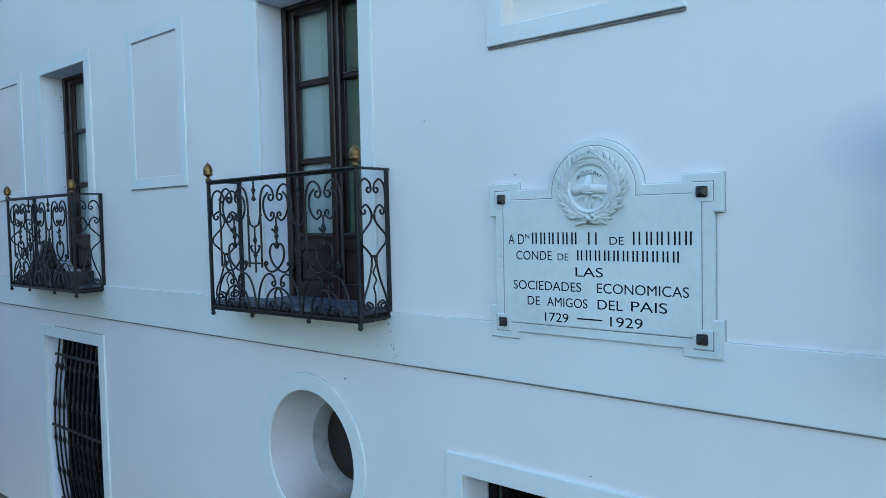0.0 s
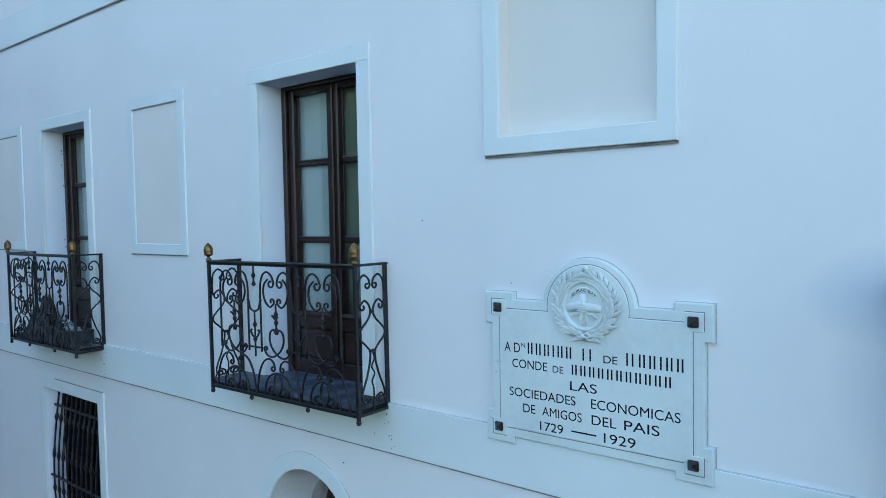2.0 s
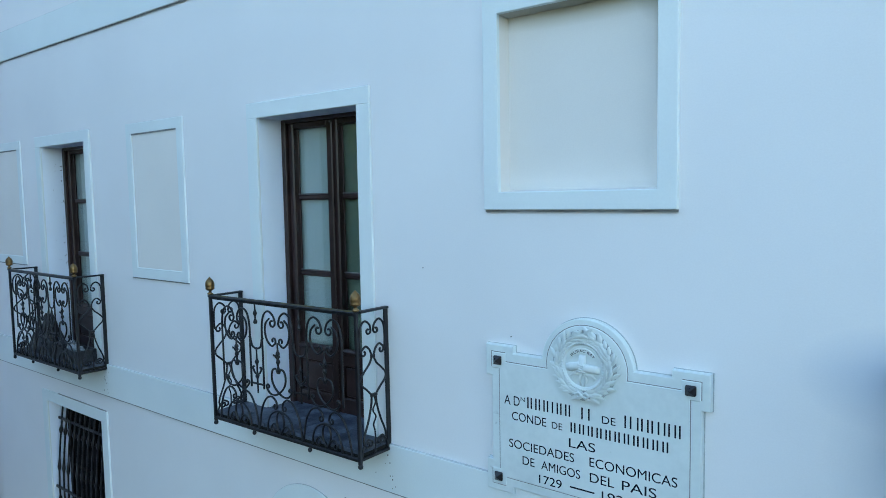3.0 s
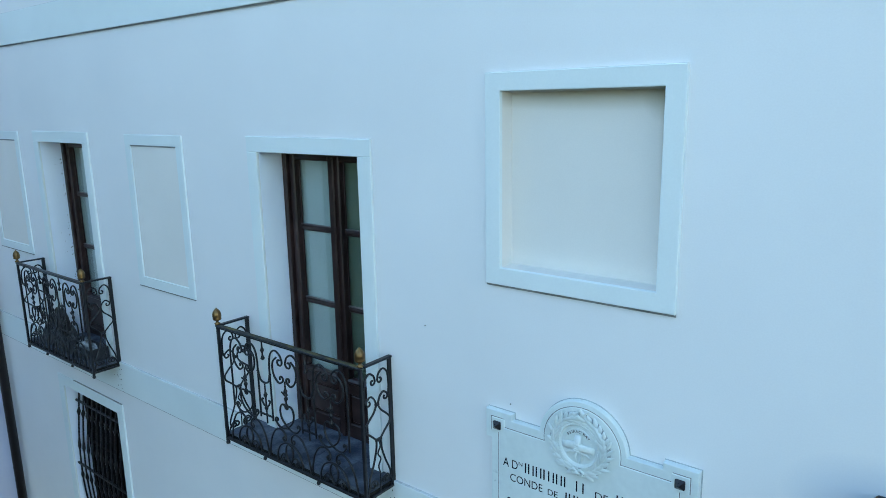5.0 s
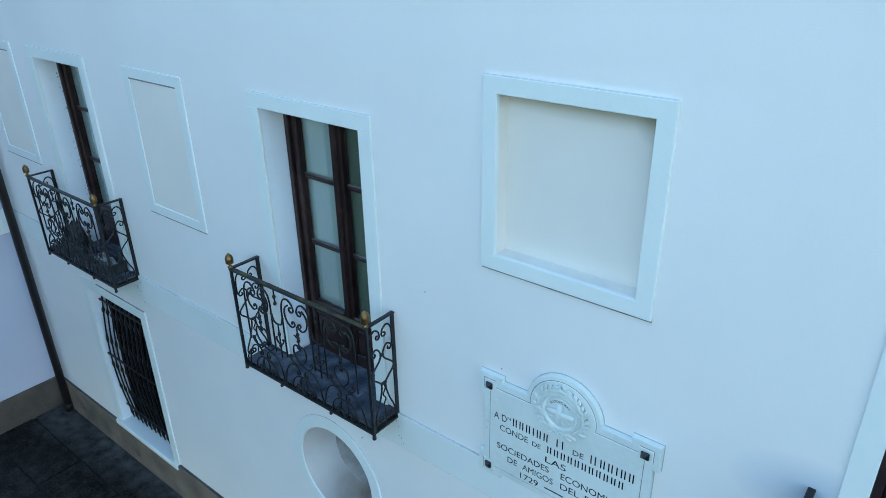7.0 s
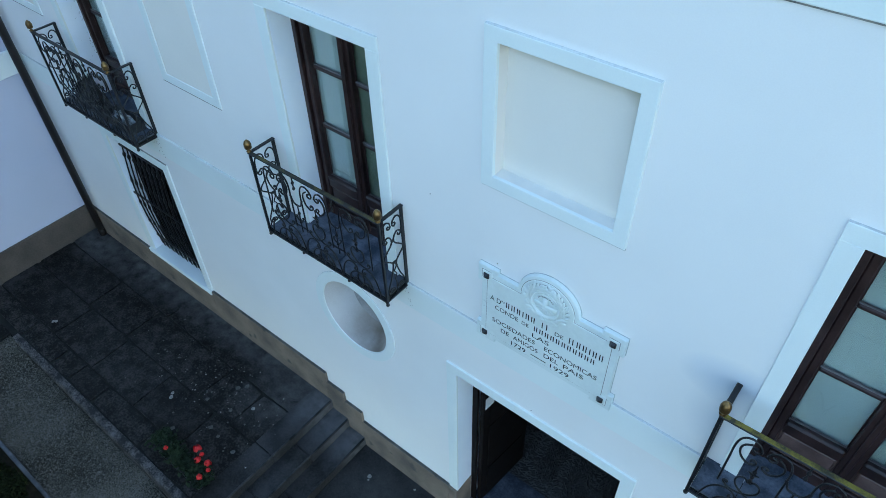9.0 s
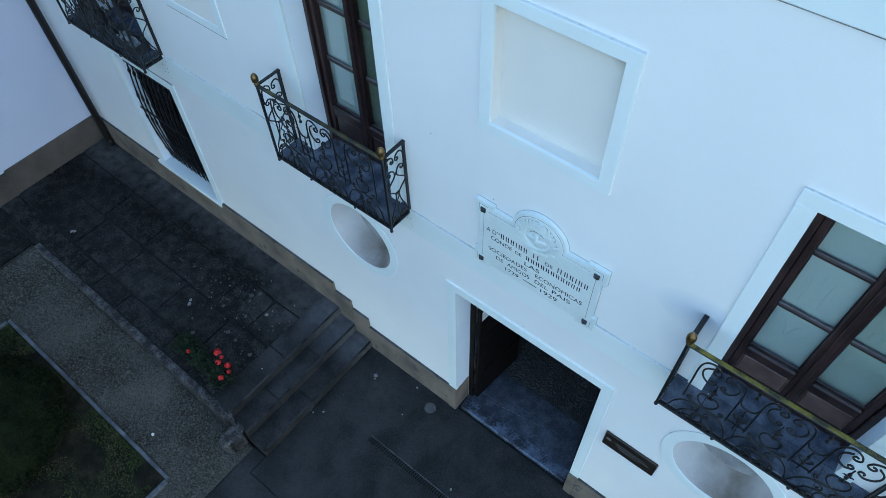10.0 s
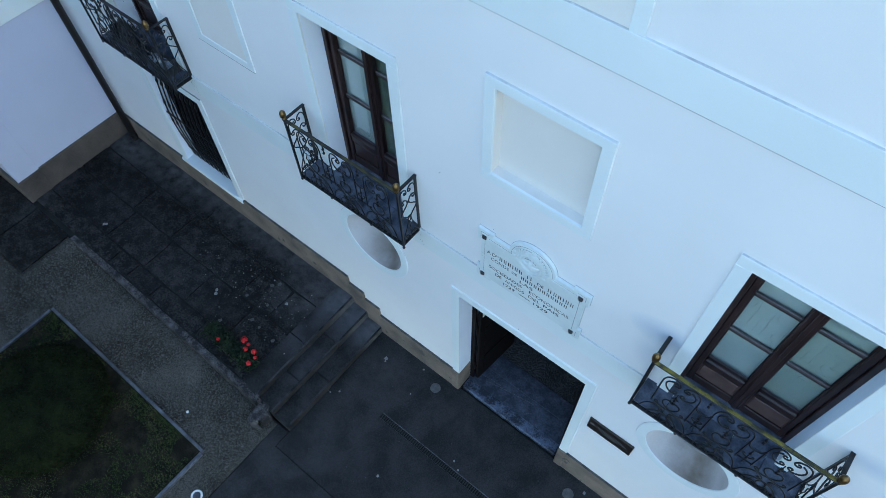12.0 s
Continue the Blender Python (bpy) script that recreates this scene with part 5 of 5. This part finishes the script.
for x0, x1, z in STEPS:
    part("nosing", Mesh().box(x1 - 0.020, x1 + 0.006, -2.24, -0.06, z - 0.03, z + 0.0072, 0.006), M_NOSE, steps, "lighter worn step edge")
# kerb along the terrace edge
kerb = structure("kerb", Mesh().box(-7.37, -2.55, -2.295, -2.22, -0.2, TERR - 0.08), M_KERB, "worn grey stone kerb of the terrace", "kerb")


cuts = [-7.37, -6.3, -5.45, -4.2, -3.3, -2.55]
for k, (a, b) in enumerate(zip(cuts, cuts[1:])):
    part("kerbstone", rough_block(a + 0.004, b - 0.004, -2.315, -2.203, -0.2, TERR + 0.004, 0.04, 0.009, k), M_KERB, kerb, smooth=True)
part("kerbstone", rough_block(-2.55, -2.36, -2.55, -2.21, -0.2, 0.28, 0.03, 0.06, 9), M_KERB, kerb, "broken end stone", smooth=True)
structure("kerb_end", Mesh().box(-2.552, -2.36, -2.45, -2.262, -0.2, 0.24, 0.03), M_KERB, "broken core of the kerb end", "kerb")

# lower paving
pave = structure("pavement", Mesh().box(-2.1, 9.0, -0.28, -0.012, LOW - 0.05, LOW - 0.008), M_PAVE, "smooth dark stone paving before the entrance", "pavement")
flags([(-1.10, -2.545, (-2.01, -1.05)), (-0.02, -1.10, (-2.01, 3.3, 7.0, 9.0)), (-1.20, -2.545, (-1.05, 2.2, 6.0, 9.0))], pave, LOW, 0.045, M_PAVE, "paving_slab", gap=0.0008, lift=0.0)
flags([(-2.545, -4.6, (-2.25, 0.9, 4.4, 9.0)), (-4.6, -7.4, (-2.25, 1.3, 4.4, 9.0))], pave, LOW, 0.045, M_PAVE, "paving_slab", gap=0.010, lift=0.001, wear=0.008)
part("paving_slab", Mesh().box(-2.56, -2.02, -2.60, -2.27, LOW - 0.05, LOW + 0.006, 0.008), M_PAVE, pave)
drain = thing("drain_channel", (-0.09, -1.15, LOW), "slotted dark iron drain channel in the paving", "drain")
part("tray", Mesh().box(-0.955, 3.2, -0.044, 0.044, -0.06, -0.03).box(-0.955, 3.2, -0.048, -0.041, -0.06, 0.002), M_IRON, drain)
part("edge_bar", Mesh().box(-0.955, 3.2, 0.041, 0.050, -0.06, 0.003), M_EDGE, drain, "paler worn edge bar")
slat = Mesh().box(-0.0085, 0.0085, -0.041, 0.041, -0.02, 0.001).done("slat", M_GRATE)
for i in range(108):
    part("slat", slat, None, drain, at=pose(-0.935 + i * 0.038, 0, 0))
for x, y in ((-0.66, -0.263), (1.94, -0.32)):
    pts = [(x + 0.085 * (1 + 0.04 * math.sin(5 * t)) * math.cos(t), y + 0.085 * math.sin(t)) for t in [2 * math.pi * i / 24 for i in range(24)]]
    thing("round_cap", Mesh().add([(a, b, LOW + 0.002) for a, b in pts] + [(a * 0.94 + x * 0.06, b * 0.94 + y * 0.06, LOW + 0.005) for a, b in pts], [tuple(range(24, 48))] + [(i, (i + 1) % 24, 24 + (i + 1) % 24, 24 + i) for i in range(24)]), "pale round cap set flush in the paving", "cap", group="round caps", material=M_STAIN)


def slope(x):
    """Height of the gravel, falling from the terrace to the lower paving."""
    t = min(max((x + 7.3) / 5.0, 0), 1)
    return 0.46 - (0.45 - LOW) * t


m = Mesh()
nx, ny = 110, 60
vs = []
for i in range(nx + 1):
    for j in range(ny + 1):
        x, y = -13.0 + (13.0 - 2.24) * i / nx, -9.0 + (9.0 - 2.3) * j / ny
        vs.append((x, y, (slope(x) if x > -7.45 or y < -3.2 else 0.3) + 0.012 * noise.noise(Vector((x * 3, y * 3, 0)))))
m.add(vs, [(i * (ny + 1) + j, (i + 1) * (ny + 1) + j, (i + 1) * (ny + 1) + j + 1, i * (ny + 1) + j + 1) for i in range(nx) for j in range(ny)])
structure("gravel_path", m, M_GRAVEL, "pale grey gravel path beside the terrace", "path", smooth=True)
rng = random.Random(31)
peb = Mesh()
for i in range(36000):
    u = rng.random()
    if u < 0.5:
        x, y = rng.uniform(-7.36, -2.26), rng.uniform(-3.30, -2.33)
    elif u < 0.9:
        x, y = rng.uniform(-9.0, -6.49), rng.uniform(-6.0, -3.27)
    else:
        x, y = rng.uniform(-2.76, -2.26), rng.uniform(-6.0, -3.30)
    r = rng.choice((rng.uniform(0.004, 0.009), rng.uniform(0.004, 0.009), rng.uniform(0.008, 0.016)))
    z = slope(x) + 0.012 * noise.noise(Vector((x * 3, y * 3, 0)))
    a = rng.uniform(0, 6.28)
    vs = [(x + r * math.cos(a + j * 1.571) * (1.3 if j % 2 else 0.9), y + r * math.sin(a + j * 1.571) * (1.3 if j % 2 else 0.9), z - 0.002) for j in range(4)]
    peb.add(vs + [(x + rng.uniform(-.3, .3) * r, y, z + r * 0.9)], [(0, 1, 4), (1, 2, 4), (2, 3, 4), (3, 0, 4)])
thing("gravel", peb, "loose grey and buff gravel stones", "gravel", kind="stuff", material=M_PEBBLE)

# planted bed: edging, turf, clipped bush
bed_x0, bed_x1, bed_y1, bed_y0 = -6.45, -2.795, -3.32, -8.5
edging = structure("bed_edging", Mesh().box(bed_x0, bed_x1, bed_y0, bed_y0 + 0.07, -0.1, 0.3), M_EDGE, "narrow pale stone edging of the planted bed", "edging")


def edge_stone(x0, y0, x1, y1):
    mm = Mesh()
    d = Vector((x1 - x0, y1 - y0)).normalized()
    nn = Vector((-d.y, d.x)) * 0.027
    vs = []
    for x, y in ((x0 + d.x * 0.004, y0 + d.y * 0.004), (x1 - d.x * 0.004, y1 - d.y * 0.004)):
        for s in (-1, 1):
            for dz, q in ((-0.1, 1), (0.05, 1), (0.06, 0.75)):
                vs.append((x + s * q * nn.x, y + s * q * nn.y, slope(x) + dz))
    mm.add(vs, [(0, 1, 7, 6), (1, 2, 8, 7), (2, 5, 11, 8), (5, 4, 10, 11), (4, 3, 9, 10), (0, 3, 4, 1), (1, 4, 5, 2), (6, 7, 10, 9), (7, 8, 11, 10)])
    part("edging_stone", mm, M_EDGE, edging)


for i in range(4):
    a, b = bed_x0 + (bed_x1 - bed_x0) * i / 4, bed_x0 + (bed_x1 - bed_x0) * (i + 1) / 4
    edge_stone(a, bed_y1, b, bed_y1)
for x in (bed_x0, bed_x1):
    for i in range(5):
        edge_stone(x, bed_y1 - 0.035 - i * 1.02, x, bed_y1 - 0.035 - (i + 1) * 1.02)
m = Mesh()
nx, ny = 40, 40
vs = []
for i in range(nx + 1):
    for j in range(ny + 1):
        x, y = bed_x0 + 0.03 + (bed_x1 - bed_x0 - 0.06) * i / nx, bed_y0 + (bed_y1 - 0.03 - bed_y0) * j / ny
        vs.append((x, y, slope(x) + 0.03 + 0.02 * noise.noise(Vector((x * 2, y * 2, 3)))))
m.add(vs, [(i * (ny + 1) + j, (i + 1) * (ny + 1) + j, (i + 1) * (ny + 1) + j + 1, i * (ny + 1) + j + 1) for i in range(nx) for j in range(ny)])
structure("turf", m, M_SOIL, "patchy dark turf in the planted bed", "turf", smooth=True)
rng = random.Random(41)
gr = Mesh()
for i in range(26000):
    x, y = rng.uniform(bed_x0 + 0.05, bed_x1 - 0.05), bed_y1 - 0.05 - abs(rng.random() ** 1.5) * 3.2
    if noise.noise(Vector((x * 2.2, y * 2.2, 7))) < -0.08:
        continue
    z = slope(x) + 0.02 + 0.02 * noise.noise(Vector((x * 2, y * 2, 3)))
    a, hh, ww = rng.uniform(0, 6.28), rng.uniform(0.02, 0.05), rng.uniform(0.005, 0.009)
    dx, dy = math.cos(a), math.sin(a)
    gr.add([(x - dy * ww, y + dx * ww, z), (x + dy * ww, y - dx * ww, z), (x + dx * hh * 0.8, y + dy * hh * 0.8, z + hh)], [(0, 1, 2)])
thing("grass", gr, "short sparse grass, yellowing in patches", "grass", kind="stuff", material=M_GRASS)


def leafy(name, label, at, size, count, leaf, material, category, seed, inner=0.93, group=""):
    """A clipped plant: a dark core set with thousands of small leaves."""
    r = random.Random(seed)
    th = thing(name, at, label, category, group=group)
    core, crown = Mesh(), Mesh()
    prof = [(0.35, 0.0), (0.72, 0.06), (0.93, 0.25), (0.97, 0.45), (0.86, 0.68), (0.62, 0.86), (0.3, 0.97), (0.02, 1.0)]
    core.lathe([(p * size[0] * inner, q * size[2] * inner) for p, q in prof], 28)
    part("core", core, material, th, smooth=True)
    for i in range(count):
        t, a = r.random() ** 0.8, r.uniform(0, 6.283)
        k = min(int(t * 7), 6)
        f = t * 7 - k
        rad = (prof[k][0] + (prof[k + 1][0] - prof[k][0]) * f)
        hz = (prof[k][1] + (prof[k + 1][1] - prof[k][1]) * f)
        if r.random() * 0.97 > rad:
            continue
        bump = 1 + 0.05 * noise.noise(Vector((math.cos(a) * rad * 3, math.sin(a) * rad * 3, hz * 3))) + r.uniform(-0.05, 0.02)
        c = Vector((rad * math.cos(a) * size[0] * bump, rad * math.sin(a) * size[0] * bump, hz * size[2] * bump))
        d1 = Vector((r.uniform(-1, 1), r.uniform(-1, 1), r.uniform(-1, 1))).normalized() * leaf * r.uniform(0.7, 1.4)
        d2 = d1.cross(Vector((r.uniform(-1, 1), r.uniform(-1, 1), r.uniform(-1, 1)))).normalized() * leaf * 0.45
        crown.add([c - d1, c + d2, c + d1, c - d2], [(0, 1, 2, 3)])
    part("crown", crown, material, th)
    return th


leafy("clipped_bush", "large clipped dark green dome bush on the turf", (-4.95, -4.42, slope(-4.95) + 0.02), (1.06, 1.06, 0.98), 26000, 0.022, M_BUSH, "bush", 51)

# geraniums on the terrace
GX, GY = -3.30, -1.97
ger = thing("geranium", (GX - 0.06, GY + 0.03, TERR), "red geranium in a low dark trough on the terrace", "potted plant")
part("planter", Mesh().box(-0.42, 0.40, -0.12, 0.12, 0.0, 0.15, 0.015), M_IRON, ger, "low dark trough")
r = random.Random(61)
lm = Mesh()
for i in range(900):
    x = r.uniform(-0.62, 0.50)
    y = r.gauss(0.0, 0.07) - 0.02 * x
    z = 0.13 + 0.17 * (1 - (y / 0.3) ** 2) * r.uniform(0.2, 1.0) * (0.6 + 0.4 * noise.noise(Vector((x * 5, y * 5, 2))))
    q, a = r.uniform(0.014, 0.03), r.uniform(0, 6.28)
    tx, ty = r.uniform(-0.6, 0.6), r.uniform(-0.6, 0.6)
    vs = [(x + q * math.cos(a + j * 1.047), y + q * math.sin(a + j * 1.047), z + q * (tx * math.cos(a + j * 1.047) + ty * math.sin(a + j * 1.047)) + (0.008 if j % 2 else 0)) for j in range(6)]
    lm.add(vs, [tuple(range(6))])
part("leaves", lm, M_GERA, ger, "dark green rounded leaves")
st = Mesh()
for x, y, q in ((-3.176, -1.798, 0.055), (-3.069, -1.812, 0.03), (-3.046, -1.892, 0.042), (-2.907, -1.842, 0.045), (-2.823, -1.896, 0.03), (-2.835, -2.025, 0.04), (-3.511, -2.041, 0.03)):
    x, y, z = x - GX, y - GY, 0.36
    st.tube([(x * 0.8, y * 0.5, 0.14), (x, y, z)], 0.004, 5)
    hm = Mesh()
    for i in range(46):
        dv = Vector((r.gauss(0, 1), r.gauss(0, 1), r.gauss(0.4, 0.8))).normalized()
        cc = Vector((x, y, z)) + dv * q * r.uniform(0.7, 1)
        u = dv.cross(Vector((r.uniform(-1, 1), r.uniform(-1, 1), 0.3))).normalized() * q * 0.42
        w2 = dv.cross(u).normalized() * q * 0.42
        hm.add([cc - u, cc - w2, cc + u, cc + w2], [(0, 1, 2, 3)])
    part("bloom", hm, M_RED, ger, "scarlet flower head")
part("stems", st, M_GERA, ger)

# a white bottle cap lying on the gravel
thing("bottle_cap", Mesh().lathe([(0.022, 0.0), (0.023, 0.006), (0.02, 0.012), (0.002, 0.013)], 12, (-3.455, -3.06, slope(-3.455) + 0.004)), "small white cap lying on the gravel", "cap", material=M_LAMP)

# round garden lamp in the gravel, chalky lichen spots on the stones
lampx, lampy = -2.38, -3.82
gl = thing("garden_lamp", (lampx, lampy, slope(lampx)), "small round white-rimmed garden light in the gravel", "garden lamp")
part("rim", Mesh().tube([(0.075 * math.cos(2 * math.pi * i / 24), 0.075 * math.sin(2 * math.pi * i / 24), 0.03) for i in range(24)], 0.016, 8, closed=True), M_LAMP, gl, smooth=True)
part("lens", Mesh().lathe([(0.07, 0.0), (0.07, 0.025), (0.04, 0.034), (0.002, 0.037)], 20), M_EDGE, gl, "grey glass lens", smooth=True)
r = random.Random(71)
sp = Mesh()


def spot(mm, x, y, z, s):
    k, a0 = 9, r.uniform(0, 6)
    pts = [(x + s * r.uniform(0.65, 1.1) * math.cos(a0 + 6.283 * j / k), y + s * r.uniform(0.65, 1.1) * math.sin(a0 + 6.283 * j / k)) for j in range(k)]
    mm.add([(a, b, z) for a, b in pts], [tuple(range(k))])


lich = Mesh()
for i in range(150):
    x, y = r.gauss(-4.0, 0.95), r.gauss(-1.0, 0.4)
    if -8.3 < x < -3.0 and -2.2 < y < -0.3:
        spot(lich, x, y, TERR + 0.0075 + i * 2e-6, r.choice((0.004, 0.006, 0.008, 0.011, 0.016)))
for i in range(8):
    spot(lich, r.uniform(-4.6, -3.0), r.uniform(-1.75, -0.5), TERR + 0.007, r.uniform(0.028, 0.045))
for i in range(60):
    spot(lich, r.uniform(-1.95, 3.0), r.uniform(-2.5, -0.1), LOW + 0.004, r.choice((0.004, 0.006, 0.009)))
thing("grey_lichen", lich, "round grey lichen growing on the flagstones", "lichen", kind="stuff", material=M_LICHEN)
for x, y in ((-4.49, -1.37), (-4.45, -1.43), (-7.125, -1.735), (-7.095, -1.705), (-3.37, -0.83)):
    spot(sp, x, y, TERR + 0.009, 0.033)
for i in range(70):
    x, y = r.gauss(-3.9, 0.75), r.gauss(-0.95, 0.32)
    if x < -2.7 and y < -0.15:
        spot(sp, x, y, TERR + 0.0085, r.choice((0.004, 0.006, 0.008, 0.012)))
for x, y, q in ((-1.525, -0.424, 0.034), (-1.50, -0.47, 0.018), (-0.906, -0.188, 0.02), (-1.902, -1.424, 0.014), (-1.737, -1.329, 0.02), (-0.803, -0.645, 0.014), (-0.35, -1.95, 0.026), (0.42, -1.05, 0.022), (0.55, -1.12, 0.02), (2.235, -0.211, 0.03), (-1.85, -1.43, 0.016)):
    spot(sp, x - 0.11, y + 0.05, LOW + 0.005, q)
thing("chalky_spots", sp, "chalky white droppings and spots on the stones", "spots", kind="stuff", material=M_WHITEISH)


# ---- trees of the garden behind, seen mirrored in the panes; some added unseen to dim the wall ----
def tree(at, height, spread, seed, count):
    r = random.Random(seed)
    th = thing("garden_tree", at, "broad leafy green garden tree facing the house", "tree", group="garden trees")
    trunk, limbs = Mesh(), []
    trunk.tube([(0, 0, 0), (0.06, 0.03, height * 0.2), (-0.05, 0.08, height * 0.42), (0.05, 0, height * 0.7)], [0.3, 0.24, 0.19, 0.08], 10)
    part("trunk", trunk, M_BARK, th, smooth=True)
    clumps = []
    for i in range(11):
        a, e = i * 2.4 + r.uniform(-0.3, 0.3), r.uniform(0.42, 0.95)
        reach = spread * r.uniform(0.45, 0.95) * math.sin(math.pi * min(e, 0.92)) ** 0.5
        p0 = Vector((0, 0.03, height * (0.28 + 0.35 * (e - 0.42))))
        p2 = Vector((math.cos(a) * reach, math.sin(a) * reach, height * e))
        p1 = (p0 + p2) / 2 + Vector((0, 0, -0.25))
        part("limb", Mesh().tube([p0, p1, p2], [0.11, 0.07, 0.025], 7), M_BARK, th, smooth=True)
        clumps += [(p2, spread * r.uniform(0.24, 0.4)), ((p1 + p2) / 2 + Vector((r.uniform(-.5, .5), r.uniform(-.5, .5), 0.4)), spread * r.uniform(0.2, 0.34))]
    crown = Mesh()
    for i in range(count):
        c, rad = clumps[r.randrange(len(clumps))]
        d = Vector((r.gauss(0, 1), r.gauss(0, 1), r.gauss(0, 0.8))).normalized() * rad * r.random() ** 0.4
        p = c + d
        d1 = Vector((r.uniform(-1, 1), r.uniform(-1, 1), r.uniform(-1, 1))).normalized() * r.uniform(0.16, 0.32)
        d2 = d1.cross(Vector((r.uniform(-1, 1), r.uniform(-1, 1), r.uniform(-1, 1)))).normalized() * 0.12
        crown.add([p - d1, p + d2, p + d1, p - d2], [(0, 1, 2, 3)])
    part("crown", crown, M_FOLIAGE, th)
    return th


t0 = tree((-15.0, -15.5, LOW - 0.12), 13.0, 4.2, 81, 7000)
t1 = tree((-6.5, -18.5, LOW - 0.12), 11.0, 4.4, 82, 7000)
# Nearer copies also cut low sky light off the lower wall.
for x, y, a, q in ((-23.0, -13.0, 70, 0), (-29.0, -20.0, 200, 1), (-12.0, -12.0, 140, 0), (-18.0, -10.0, 290, 0), (-6.0, -12.5, 20, 1), (-14.5, -9.5, 100, 1)):
    copy_thing((t0, t1)[q], pose(x, y, LOW - 0.12, 0, 0, a))

# Low trees, unseen, added to keep sky light off the lower wall.
shade_tree = tree((-9.5, -9.5, LOW - 0.12), 6.6, 3.0, 83, 5000)
for x, y, a in ((-14.0, -8.2, 40), (-4.5, -11.0, 160), (-18.5, -6.5, 120), (9.0, -11.5, 210)):
    copy_thing(shade_tree, pose(x, y, LOW - 0.12, 0, 0, a))

# specks and small nails left in the wall
sk = Mesh()
rr = random.Random(91)
for x, z in ((-0.62, 5.24), (0.06, 4.86), (2.35, 8.2), (0.52, 3.175), (0.575, 3.11), (-1.42, 3.47)):
    q = rr.uniform(0.0025, 0.0045)
    sk.box(x - q, x + q, -0.008, 0.002, z - q * 0.8, z + q * 0.8)
for cx, n in ((-5.02, 14), (-0.95, 9), (-6.67, 6)):
    for i in range(n):
        x, z, q = rr.gauss(cx, 0.05), 3.92 - abs(rr.gauss(0, 0.12)), rr.uniform(0.0015, 0.004)
        y = -0.023 if z > 3.646 else 0.0
        sk.box(x - q, x + q, y - 0.002, y + 0.001, z - q * rr.uniform(0.8, 2.4), z + q)
thing("wall_specks", sk, "tiny dark specks and nails in the plaster", "specks", kind="stuff", material=M_BOLT)

# fine flecks in the far door's reveal, thickest beside the frame
ck = Mesh()
rr = random.Random(97)
rx = DOORS[2][0] + 0.002
for i in range(70):
    y, z = (rr.uniform(0.19, 0.222) if i % 4 else rr.uniform(0.08, 0.2)), rr.uniform(4.2, 6.25)
    q = rr.uniform(0.002, 0.006) if i % 4 else rr.uniform(0.0015, 0.003)
    ck.add([(rx, y - q, z), (rx, y, z - q * rr.uniform(0.6, 2.5)), (rx, y + q, z), (rx, y, z + q * rr.uniform(0.6, 2.5))], [(0, 1, 2, 3)])
thing("plaster_flecks", ck, "fine dark flecks in the plaster beside the frame", "flecks", kind="stuff", material=M_SIGN)
